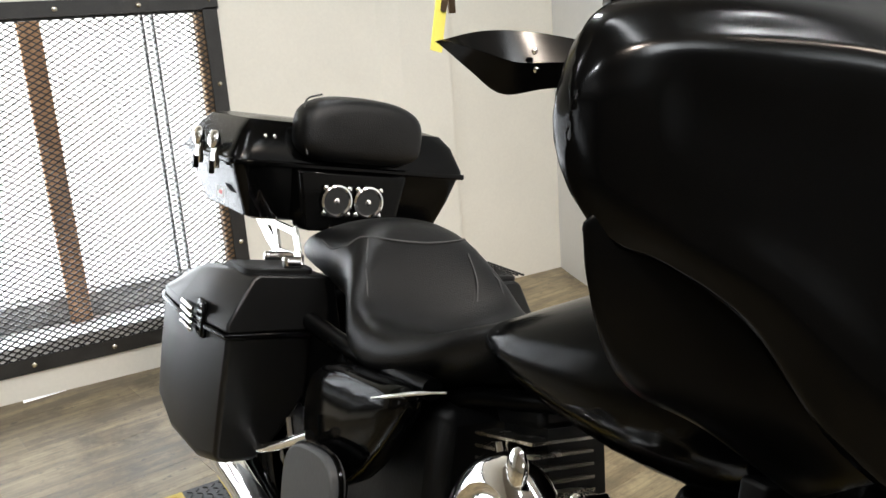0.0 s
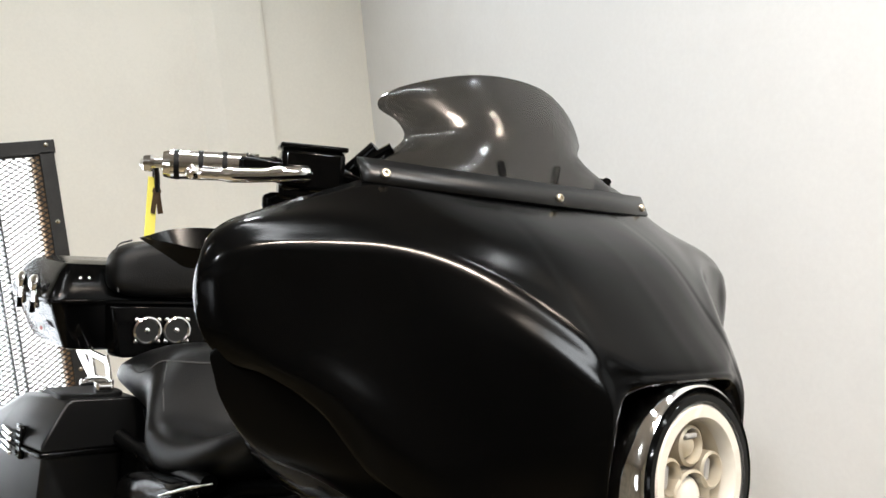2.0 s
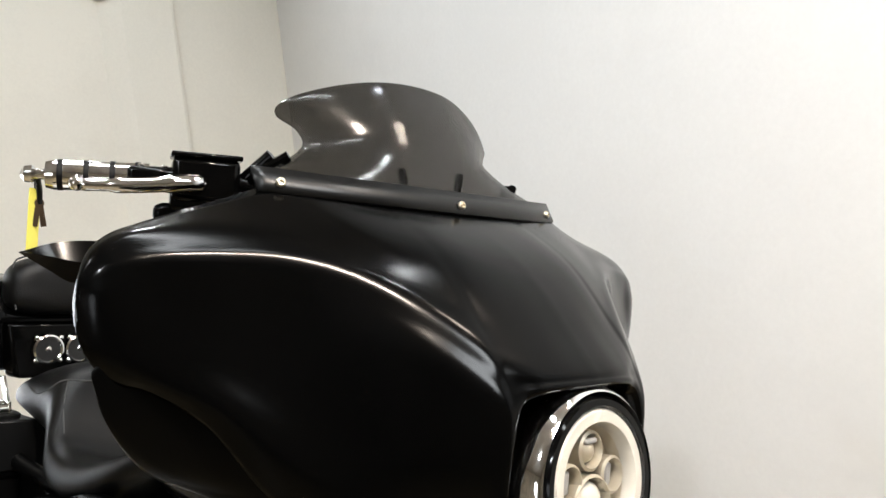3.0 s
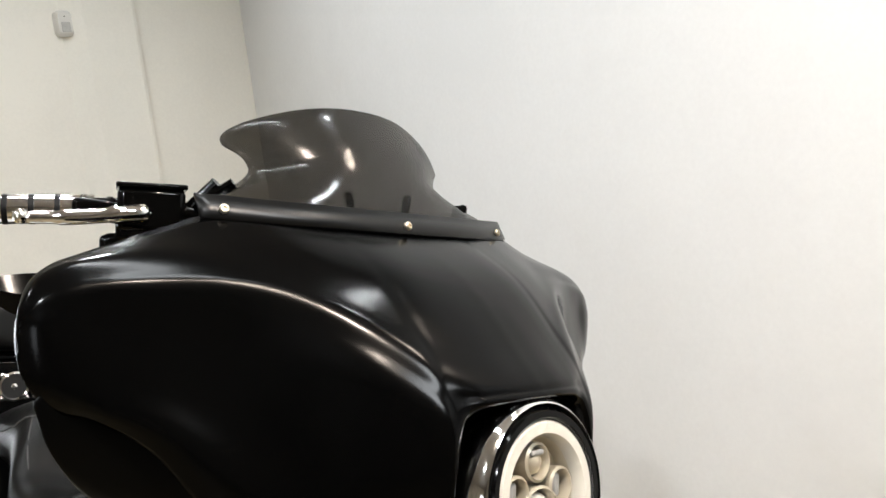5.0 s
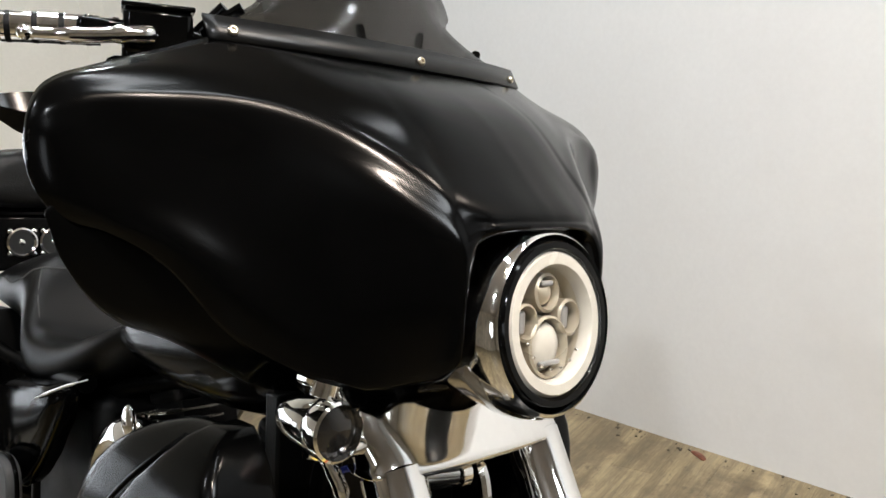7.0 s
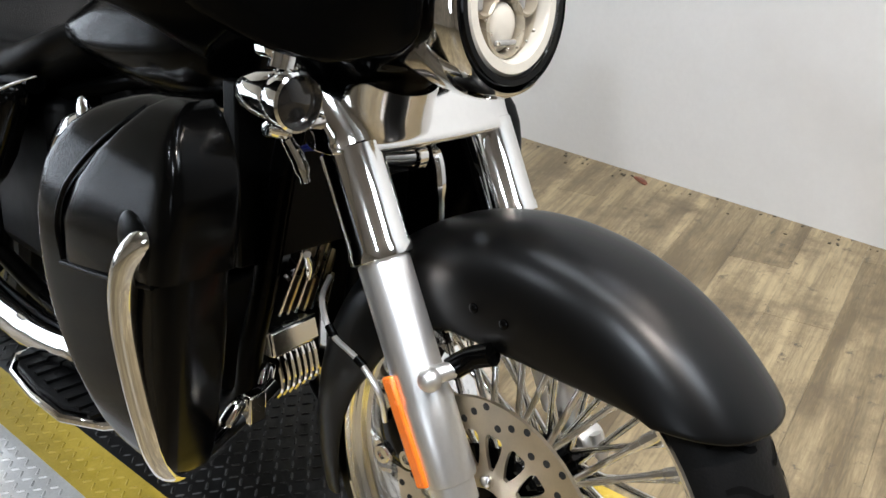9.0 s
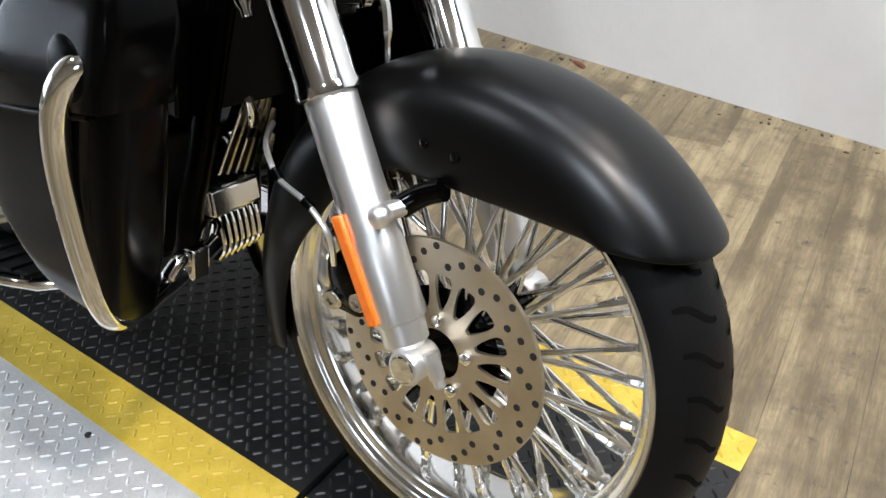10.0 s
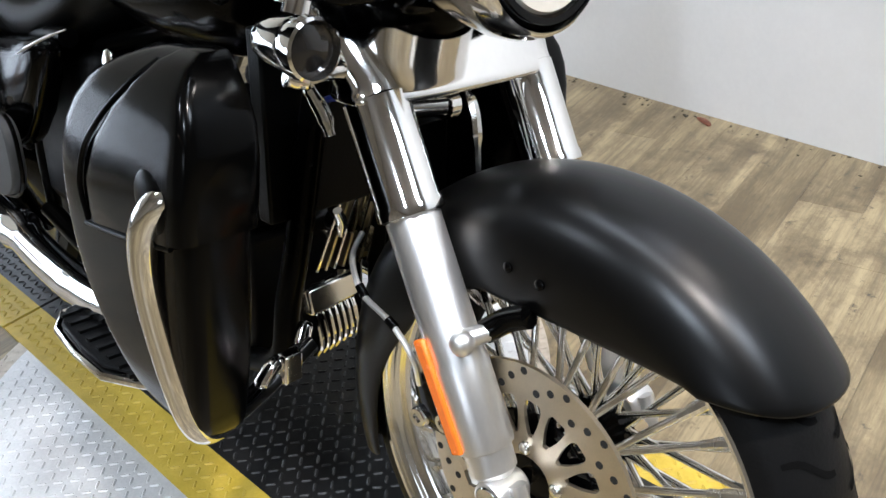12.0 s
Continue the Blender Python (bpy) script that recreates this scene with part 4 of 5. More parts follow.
# lower leg fairings with glove caps, and the chrome guard
for sx, sh in ((-1, 0.0), (1, 0.07)):
    bm = B()
    rings = []
    for z, y0, y1, xi, xo in ((0.325, 0.31, 0.37, 0.22, 0.295), (0.335, 0.295, 0.40, 0.215, 0.318), (0.365, 0.28, 0.45, 0.21, 0.334), (0.42, 0.262, 0.50, 0.205, 0.341), (0.49, 0.248, 0.545, 0.20, 0.344), (0.56, 0.237, 0.56, 0.185, 0.344), (0.63, 0.23, 0.56, 0.16, 0.344), (0.70, 0.227, 0.53, 0.165, 0.341), (0.755, 0.236, 0.475, 0.17, 0.326), (0.784, 0.258, 0.42, 0.185, 0.302), (0.800, 0.288, 0.36, 0.215, 0.27)):
        xi = max(xi, 0.256)
        rings.append([Vector((sx * ((xi + xo) / 2 - sh + (xo - xi) / 2 * a), (y0 + y1) / 2 + (y1 - y0) / 2 * b, z)) for a, b in oval(1, 1, 6.5, 40)])
    low = part("lower_fairing", loft(bm, rings), denim, bike, "satin black vented lower leg fairing", sub=1, sharp=180)
    if sx > 0:
        continue
    # glove box cap: flat outer face, ridge towards the front, sloping lower seam
    bm = B()
    rings = []
    for k, z, y0, y1, xi, xo in ((1.0, 0.580, 0.236, 0.462, 0.19, 0.3475), (0.9, 0.586, 0.231, 0.468, 0.185, 0.3505), (0.5, 0.64, 0.223, 0.462, 0.165, 0.351), (0.1, 0.70, 0.218, 0.418, 0.165, 0.3485), (0, 0.74, 0.222, 0.380, 0.17, 0.3405), (0, 0.770, 0.238, 0.345, 0.18, 0.328), (0, 0.793, 0.258, 0.325, 0.19, 0.306), (0, 0.804, 0.275, 0.31, 0.21, 0.285)):
        ring = []
        xi = max(xi, 0.25)
        for a, b in oval(1, 1, 8, 64):
            y = (y0 + y1) / 2 + (y1 - y0) / 2 * b
            ring.append(Vector((-((xi + xo) / 2 + (xo - xi) / 2 * a), y, z + k * 0.042 * (0.465 - y) / 0.23)))
        rings.append(ring)
    part("glove_cap", loft(bm, rings), denim, low, "black glove box cap", sharp=50, bevel=0.004)
    # dark tubes laid along the cap's groove in place of its shade
    groove = [(-0.3475, 0.466, 0.584), (-0.349, 0.470, 0.63), (-0.347, 0.448, 0.675), (-0.3445, 0.415, 0.709), (-0.336, 0.380, 0.742), (-0.324, 0.347, 0.770), (-0.303, 0.325, 0.792)]
    part("cap_gap_shade", tube(B(), [Vector(q) + Vector((0.0018, 0, 0)) for q in groove], 0.0034, 40, 8), matt_black, low)
    part("cap_gap_shade", tube(B(), [(-0.3475, 0.468, 0.580), (-0.348, 0.38, 0.593), (-0.348, 0.30, 0.607), (-0.346, 0.26, 0.615)], 0.0032, 24, 8), matt_black, low)
    # black ball standing for the shaded recess round the guard bar
    part("guard_recess_shade", ball(B(), (-0.347, 0.285, 0.660), (0.010, 0.034, 0.036)), matt_black, low)
    bm = tube(B(), [(-0.315, 0.255, 0.672), (-0.341, 0.266, 0.668), (-0.354, 0.285, 0.645), (-0.356, 0.302, 0.605), (-0.353, 0.310, 0.55), (-0.346, 0.308, 0.48), (-0.338, 0.303, 0.42), (-0.327, 0.302, 0.372), (-0.306, 0.308, 0.342), (-0.255, 0.33, 0.328), (-0.19, 0.36, 0.325), (-0.10, 0.38, 0.35)], 0.0165, 70, 16)
    part("leg_guard", bm, chrome, bike, "chrome engine guard bar")
part("radiator_core", block(B(), (0, 0.425, 0.66), (0.26, 0.03, 0.26)), engine_black, bike, bevel=0.004)
part("shroud", block(B(), (0.14, 0.44, 0.50), (0.09, 0.10, 0.42)), engine_black, bike, bevel=0.01)
# bright slanting fins of the oil cooler
# every other fin has the yellow floor's reflection put into its colour
yellow_fin = mat("fin_floor_reflection", (0.66, 0.56, 0.36), 0.28, 1.0, vary=0.2, scale=25, fine=300, bump=0.05)
for k in range(7):
    xb, xt = -0.020 + 0.0165 * k, 0.050 + 0.011 * k
    zb, zt = 0.404 - 0.002 * k, 0.548 - 0.008 * k
    m = Matrix.Translation(((xb + xt) / 2, 0.475, (zb + zt) / 2)) @ Matrix.Rotation(math.atan2(xt - xb, zt - zb), 4, "Y")
    part("cooling_fin", block(B(), (0, 0, 0), (0.0055, 0.022, math.hypot(xt - xb, zt - zb)), m), yellow_fin if k % 2 else chrome, bike, bevel=0.001)
# finned regulator on the frame tubes
rm = Matrix.Translation((-0.008, 0.455, 0.325)) @ Matrix.Rotation(radians(-12), 4, "X") @ Matrix.Rotation(radians(-4), 4, "Y")
reg = part("regulator", block(B(), (0, 0.012, 0.0), (0.088, 0.03, 0.10), rm), engine_black, bike, "finned chrome regulator", bevel=0.005)
part("cap_plate", block(B(), (0.004, -0.010, 0.046), (0.096, 0.034, 0.044), rm), spoke_chrome, reg, "bright plain top plate", bevel=0.006)
for k in range(7):
    part("fin", tube(B(), [rm @ Vector((-0.034 + 0.0118 * k, y, z)) for y, z in ((0.0, 0.034), (-0.018, 0.026), (-0.022, 0.0), (-0.018, -0.030), (0.0, -0.048))], 0.0036, 14, 6), chrome, reg)
bm = tube(B(), [(-0.20, 0.355, 0.335), (-0.17, 0.36, 0.355), (-0.13, 0.37, 0.345), (-0.09, 0.40, 0.37)], 0.012, 20, 10)
block(bm, (-0.150, 0.355, 0.345), (0.03, 0.02, 0.045))
part("guard_clamp", bm, chrome, bike, bevel=0.004)
for p, q, r in (((-0.165, 0.262, 0.752), (-0.150, 0.245, 0.700), 0.008), ((-0.19, 0.268, 0.765), (-0.160, 0.262, 0.757), 0.009), ((-0.11, 0.29, 0.585), (-0.098, 0.30, 0.545), 0.006), ((-0.085, 0.26, 0.72), (-0.072, 0.25, 0.69), 0.010)):
    part("fitting", tube(B(), [p, Vector(p).lerp(Vector(q), 0.5) + Vector((0.004, 0, 0)), q], [r, r * 1.2, r * 0.8], 8, 10), chrome, bike)
# brake caliper and hose
bm = block(B(), (-0.085, 0.118, 0.405), (0.05, 0.060, 0.115), Matrix())
ball(bm, (-0.09, 0.110, 0.41), (0.035, 0.045, 0.065))
cal = part("brake_caliper", bm, gloss_black, bike, "black brake caliper", bevel=0.01)
for y, z in ((0.125, 0.371), (0.082, 0.385), (0.126, 0.448)):
    part("bolt", lathe(B(), [(0.0135, 0), (0.0135, 0.006), (0.0115, 0.009), (0.0065, 0.009), (0.0060, 0.006)], (-0.118, y, z), (-1, 0, 0), 16), chrome, cal)
hose = part("brake_hose", tube(B(), [(-0.09, 0.268, 0.556), (-0.130, 0.236, 0.551), (-0.146, 0.212, 0.535), (-0.15, 0.190, 0.518), (-0.15, 0.145, 0.503), (-0.15, 0.108, 0.474), (-0.135, 0.112, 0.43)], 0.0038, 40, 8), polished, bike, "braided silver brake hose")
for p, q in (((-0.148, 0.203, 0.528), (-0.150, 0.190, 0.5185)), ((-0.150, 0.150, 0.5055), (-0.150, 0.137, 0.500))):
    part("hose_sleeve", tube(B(), [p, q], 0.0055, seg=10), gloss_black, hose)
part("horn_hose", tube(B(), [(0.03, 0.22, 0.74), (0.035, 0.20, 0.70), (0.035, 0.19, 0.62)], [0.005, 0.008, 0.005], 14, 8), chrome, bike)
bm = tube(B(), [(-0.075, 0.215, 0.725), (-0.02, 0.20, 0.722)], 0.013, seg=14)
lathe(bm, [(0.018, 0), (0.018, 0.014), (0.01, 0.016)], (-0.02, 0.20, 0.722), (1, 0, 0), 16)
part("fork_stop", bm, chrome, bike)
part("cable", tube(B(), [(-0.145, 0.27, 0.732), (-0.13, 0.262, 0.736), (-0.11, 0.26, 0.73)], 0.004, 14, 6), mat("blue_wire", (0.01, 0.03, 0.3), 0.4), bike)

# turn signals below the fairing
lens_dark = mat("smoked_lens", (0.012, 0.011, 0.010), 0.12, vary=0.3)
for sx in (-1,):
    c = Vector((sx * 0.214, 0.190, 0.813))
    bm = lathe(B(), [(0.004, -0.088), (0.013, -0.084), (0.021, -0.070), (0.026, -0.048), (0.028, -0.022), (0.0275, -0.018), (0.031, -0.014), (0.032, 0.0), (0.032, 0.010), (0.029, 0.012), (0.027, 0.004)], c, (0, -1, 0.0), 32, cap=False)
    tube(bm, [c + Vector((0, 0.02, 0.03)), c + Vector((-sx * 0.01, 0.02, 0.06))], 0.014)
    tube(bm, [c + Vector((-sx * 0.02, 0.01, -0.025)), c + Vector((-sx * 0.05, 0.02, -0.03))], 0.012)
    sig = part("turn_signal", bm, chrome, bike, "chrome bullet turn signal with smoked lens")
    part("lens", lathe(B(), [(0.028, 0.003), (0.018, 0.008), (0.0005, 0.010)], c, (0, -1, 0), 28), lens_dark, sig)
    part("bracket", block(B(), c + Vector((0, 0.035, 0.058)), (0.030, 0.028, 0.034)), chrome, sig, bevel=0.006)

# floorboards, exhaust, passenger board
for sx in (-1, 1):
    bm = B()
    outline = [(0.20, 0.50), (0.28, 0.545), (0.315, 0.61), (0.318, 0.70), (0.31, 0.79), (0.28, 0.84), (0.20, 0.85)]
    loft(bm, [[Vector((sx * x, y, z)) for x, y in outline] for z in (0.268, 0.282)])
    fb = part("floorboard", bm, chrome, bike, "chrome rider floorboard with ribbed rubber", bevel=0.004)
    part("pad", loft(B(), [[Vector((sx * (0.24 + (x - 0.24) * 0.86), 0.68 + (y - 0.68) * 0.9, z)) for x, y in outline] for z in (0.283, 0.290)]), rubber, fb, bevel=0.003)
    for k in range(8):
        part("rib", block(B(), (sx * 0.25, 0.56 + 0.034 * k, 0.292), (0.085, 0.010, 0.006)), rubber, fb)
for pts in ([(-0.11, 0.58, 0.50), (-0.17, 0.56, 0.44), (-0.22, 0.62, 0.36), (-0.235, 0.75, 0.315), (-0.225, 1.0, 0.29), (-0.205, 1.35, 0.30), (-0.19, 1.82, 0.31)],):
    part("exhaust_pipe", tube(B(), pts, [0.027, 0.027, 0.028, 0.032, 0.034, 0.042, 0.044], 80, 20), chrome, bike, "chrome exhaust pipe")
bm = B()
loft(bm, [[Vector((x, 1.135 + 0.098 * a, 0.472 + 0.078 * b - 0.02 * a)) for a, b in oval(1, 1, 3, 32)] for x in (-0.225, -0.248, -0.252)])
pb = part("passenger_board", bm, mat("grey_rubber", (0.05, 0.05, 0.05), 0.55, vary=0.2), bike, "folded grey passenger footboard", bevel=0.004)
part("board_rim", tube(B(), [Vector((-0.236, 1.135 + 0.102 * a, 0.472 + 0.082 * b - 0.02 * a)) for a, b in oval(1, 1, 3, 32)], 0.004, seg=6), gloss_black, pb)
part("bag_guard", tube(B(), [(-0.23, 1.43, 0.44), (-0.243, 1.37, 0.455), (-0.242, 1.28, 0.495), (-0.235, 1.17, 0.555)], 0.0095, 24, 10), chrome, bike, "chrome saddlebag guard bar")
part("guard_post", tube(B(), [(-0.235, 1.225, 0.49), (-0.238, 1.255, 0.555)], 0.006, seg=8), chrome, bike)
part("side_stand", tube(B(), [(0.13, 0.60, 0.26), (0.20, 0.63, 0.12), (0.245, 0.66, 0.062)], 0.012, 16, 10), engine_black, bike)

# handlebar, controls, mirror
for sx in (-1, 1):
    hb = part("handlebar", tube(B(), [(sx * 0.02, 0.40, 1.13), (sx * 0.10, 0.40, 1.16), (sx * 0.20, 0.43, 1.215), (sx * 0.28, 0.475, 1.228), (sx * 0.416, 0.539, 1.2217)], 0.0127, 50, 12), gloss_black, bike, "black handlebar")
    g0, g1 = Vector((sx * 0.325, 0.497, 1.226)), Vector((sx * 0.416, 0.5405, 1.2215))
    gd = (g1 - g0).normalized()
    part("grip", tube(B(), [g0, g1], 0.017, seg=20), chrome, hb, "ribbed chrome grip")
    for k in range(4):
        lathe_bm = lathe(B(), [(0.0176, -0.003), (0.0176, 0.003)], g0.lerp(g1, 0.12 + 0.27 * k), gd, 20)
        part("grip_ring", lathe_bm, rubber, hb)
    part("bar_end", lathe(B(), [(0.017, 0), (0.015, 0.008), (0.006, 0.010), (0.006, 0.018), (0.010, 0.022), (0.009, 0.03), (0.003, 0.034)], g1, gd, 16), chrome, hb)
    lev = [Vector((sx * 0.27, 0.448, 1.222)), Vector((sx * 0.305, 0.448, 1.220)), Vector((sx * 0.350, 0.465, 1.214)), Vector((sx * 0.392, 0.486, 1.211)), Vector((sx * 0.408, 0.494, 1.212))]
    bm = tube(B(), lev, [0.006, 0.011, 0.009, 0.007, 0.006], 30, 10)
    ball(bm, lev[-1], (0.009, 0.009, 0.009), u=12, v=8)
    part("lever", bm, chrome, hb, "chrome hand lever")
    hm = Matrix.Translation((sx * 0.275, 0.472, 1.216)) @ Matrix.Rotation(sx * radians(24), 4, "Z")
    bm = block(B(), (0, -0.005, -0.010), (0.066, 0.044, 0.034), hm)
    block(bm, (sx * 0.018, 0.0, -0.038), (0.056, 0.038, 0.040), hm)
    block(bm, (sx * 0.040, -0.004, -0.030), (0.020, 0.030, 0.020), hm)
    part("switch_housing", bm, gloss_black, hb, bevel=0.006)
    if sx < 0:
        part("reservoir", block(B(), (0.006, -0.006, 0.010), (0.076, 0.050, 0.052), hm), gloss_black, hb, "black brake fluid reservoir", bevel=0.007)
        part("reservoir_cap", block(B(), (0.006, -0.006, 0.038), (0.080, 0.054, 0.006), hm), gloss_black, hb, bevel=0.002)
        perch = part("lever_perch", block(B(), (-0.052, -0.006, 0.010), (0.056, 0.040, 0.022), hm), gloss_black, hb, "black lever perch", bevel=0.005)
        for u in (-0.066, -0.040):
            part("bolt", lathe(B(), [(0.004, 0), (0.004, 0.003), (0.002, 0.004)], hm @ Vector((u, -0.010, 0.021)), (0, -0.3, 1), 10), chrome, perch)
    part("bar_clamp", tube(B(), [(sx * 0.235, 0.45, 1.225), (sx * 0.21, 0.42, 1.262)], 0.009, seg=10), gloss_black, hb)
    part("stay", tube(B(), [(sx * 0.23, 0.43, 1.235), (sx * 0.20, 0.40, 1.262)], 0.007, seg=8), gloss_black, hb)
    # fairing mirror: a swept black blade behind the wing
    mt = spline([(sx * 0.335, 0.455, 1.146), (sx * 0.385, 0.485, 1.150), (sx * 0.425, 0.498, 1.146), (sx * 0.459, 0.505, 1.134)], 18)
    ml = spline([(sx * 0.335, 0.450, 1.116), (sx * 0.375, 0.478, 1.110), (sx * 0.404, 0.496, 1.102), (sx * 0.43, 0.503, 1.116), (sx * 0.459, 0.506, 1.133)], 18)
    bm = B()
    rings = [[a, a.lerp(b, 0.5) + Vector((-sx * 0.004, -0.012, 0)), b, a.lerp(b, 0.5) + Vector((0, 0.004, 0))] for a, b in zip(mt, ml)]
    mir = part("mirror", loft(bm, rings), denim, bike, "swept black fairing mirror", bevel=0.002)
    for x, z in ((0.395, 1.135), (0.392, 1.122)):
        part("bolt", ball(B(), (sx * x, 0.474, z), (0.0026, 0.0026, 0.0026), u=10, v=8), chrome, mir)

# paper tag on the grip, with keys
yellow_card = mat("yellow_card", (0.84, 0.76, 0.14), 0.6, vary=0.06, bump=0.02)
tag = part("price_tag", block(B(), (0, 0, 0), (0.017, 0.001, 0.074), pose(-0.430, 0.556, 1.168, 0, 0, 30)), yellow_card)
tag.matrix_world = bike.matrix_world.copy()
tagged(tag, "yellow card tag hanging from the handgrip", "tag")
part("string", tube(B(), [(-0.430, 0.556, 1.204), (-0.432, 0.554, 1.222)], 0.001, seg=5), stitch, tag)
for k, (x, a) in enumerate(((-0.426, 6), (-0.422, -12))):
    m = Matrix.Translation((x, 0.556, 1.186)) @ Matrix.Rotation(radians(a), 4, "Y")
    bm = block(B(), (0, 0.004 * k, -0.012), (0.006, 0.002, 0.024), m)
    lathe(bm, [(0.0046, -0.001), (0.0046, 0.001)], m @ Vector((0, 0.004 * k, 0.003)), (0, 1, 0), 14)
    part("key", bm, mat("key_brass", (0.16, 0.11, 0.07), 0.4, 1.0, vary=0.2), tag)
part("key_strap", tube(B(), [(-0.424, 0.557, 1.188), (-0.426, 0.554, 1.204), (-0.430, 0.550, 1.216)], 0.0032, 8, 6), leather, tag)
# brackets seen through the screen
for x in (-0.055, 0.045):
    part("dash_clip", block(B(), (0, 0, 0), (0.009, 0.012, 0.030 if x > 0 else 0.022), Matrix.Translation((x, 0.36, 1.252)) @ Matrix.Rotation(radians(-20 if x < 0 else 8), 4, "Y")), plastic, bike, bevel=0.005)


# ---- window: iron frame, expanded mesh, posts and bright daylight behind ----
x0, x1, z0, z1 = WIN
fr = mat("window_iron", (0.022, 0.021, 0.02), 0.45, vary=0.4, scale=10, fine=150, bump=0.2)
oldwood = mat("weathered_wood", (0.20, 0.12, 0.06), 0.7, vary=0.6, scale=9, fine=90, bump=0.4, stretch=(4, 4, 0.6), tint=(0.30, 0.19, 0.10))
postwood = mat("post_wood", (0.40, 0.22, 0.11), 0.6, vary=0.25, scale=6, fine=60, stretch=(6, 6, 0.7), bump=0.2)
FW = 0.055
bm = block(B(), ((x0 + x1) / 2, WALL_Y - 0.006, z1 + FW / 2 - 0.006), (x1 - x0 + 2 * FW, 0.012, FW))
window = structure("window_1", bm, fr, "black iron mesh window with weathered wooden stops", smooth=False)
part("window_frame", block(B(), ((x0 + x1) / 2, WALL_Y - 0.006, z0 - FW / 2 + 0.006), (x1 - x0 + 2 * FW, 0.012, FW)), fr, window, smooth=False)
for x in (x0 - FW / 2 + 0.006, x1 + FW / 2 - 0.006):
    part("window_frame", block(B(), (x, WALL_Y - 0.0065, (z0 + z1) / 2), (FW, 0.011, z1 - z0)), fr, window, smooth=False)
for x, z in [(x1 + FW / 2 - 0.006, z0 - 0.02 + (z1 - z0 + 0.05) * k / 4) for k in range(5)] + [(x0 + 0.28 * k, zz) for k in range(11) for zz in (z0 - 0.02, z1 + 0.02)]:
    part("bolt", lathe(B(), [(0.009, 0), (0.009, 0.005), (0.004, 0.008)], (x, WALL_Y - 0.012, z), (0, -1, 0), 10), alloy_fin, window)
part("stop", block(B(), (x1 - 0.016, WALL_Y + 0.03, (z0 + z1) / 2), (0.030, 0.05, z1 - z0)), oldwood, window, "weathered timber stop", bevel=0.004)
part("lintel_bar", block(B(), ((x0 + x1) / 2, WALL_Y + 0.02, z1 - 0.008), (x1 - x0, 0.03, 0.014)), fr, window, smooth=False)
# expanded metal: zigzag strands
bm = B()
CW, CH, R = 0.036, 0.0215, 0.0026
rowsn = int((z1 - z0) / CH) + 1
cols = int((x1 - x0) / CW) + 1
for r in range(rowsn):
    for flip in (0, 1):
        ring = []
        for k in range(2 * cols + 1):
            z = z0 + r * CH + (CH / 2 if k % 2 == 0 else (0 if flip == 0 else CH))
            c = Vector((min(x0 + k * CW / 2, x1), WALL_Y + 0.004, min(z, z1)))
            ring.append([c + Vector((0, -R, -R)), c + Vector((0, R, -R)), c + Vector((0, R, R)), c + Vector((0, -R, R))])
        sheet(bm, ring, True)
tagged(part("mesh", bm, fr, window, "diamond expanded metal mesh", smooth=False), kind="stuff")
ledge = mat("stone_ledge", (0.35, 0.34, 0.33), 0.8, vary=0.5, scale=14, fine=60, bump=0.4)
part("ledge", block(B(), ((x0 + x1) / 2, WALL_Y + T + 0.03, z0 + 0.10), (x1 - x0, 0.08, 0.10)), ledge, window, "grey gritty outer ledge", bevel=0.006)
part("window_sill", block(B(), ((x0 + x1) / 2, WALL_Y + T / 2 + 0.01, z0 + 0.02), (x1 - x0, T, 0.06)), white, window, smooth=False)
for x in (-0.205, -1.10, -1.995):
    part("post", block(B(), (x, WALL_Y + T - 0.03, (z0 + z1) / 2), (0.078, 0.05, z1 - z0)), postwood, window, "stained timber window post", bevel=0.004)
for dx in (0.150, 0.190):
    part("sash_bar", block(B(), (x1 - dx, WALL_Y + T - 0.03, (z0 + z1) / 2), (0.007, 0.03, z1 - z0)), iron, window, smooth=False)
day = glow("daylight", (0.96, 0.98, 1.0), 1.7)
structure("backdrop", block(B(), ((x0 + x1) / 2, WALL_Y + T + 0.45, 0.8), (5.2, 0.02, 2.6)), day, "bright overcast daylight outside", smooth=False)

# alarm sensor on the wall
bm = B()
loft(bm, [[Vector((1.105 + 0.036 * a * k, y, 2.05 + 0.055 * b * k)) for a, b in oval(1, 1, 5, 24)] for y, k in ((WALL_Y, 1), (WALL_Y - 0.03, 1), (WALL_Y - 0.042, 0.8))])
sensor = part("wall_sensor", bm, mat("white_plastic", (0.7, 0.68, 0.63), 0.45, vary=0.05))
tagged(sensor, "small white plastic alarm sensor on the wall", "sensor")
part("sensor_lens", block(B(), (1.107, WALL_Y - 0.041, 2.032), (0.040, 0.006, 0.045)), mat("lens_plastic", (0.5, 0.49, 0.46), 0.35), sensor, bevel=0.004)
part("indicator", ball(B(), (1.105, WALL_Y - 0.042, 2.078), (0.003, 0.002, 0.003), u=8, v=6), dark, sensor)

# ---- turntable and wheel lane of tread plate ----
TX, TY, TR = 0.05, 0.81, 0.567
silver = mat("silver_tread_plate", (0.72, 0.72, 0.72), 0.50, 0.55, vary=0.15, scale=7, fine=160, bump=0.15)
lane_black = mat("black_tread_plate", (0.009, 0.009, 0.0092), 0.42, vary=0.35, scale=9, fine=180, bump=0.25, spec=0.45)
lane_yellow = mat("yellow_tread_paint", (0.60, 0.43, 0.040), 0.5, vary=0.16, scale=26, fine=190, bump=0.3, tint=(0.55, 0.40, 0.055))
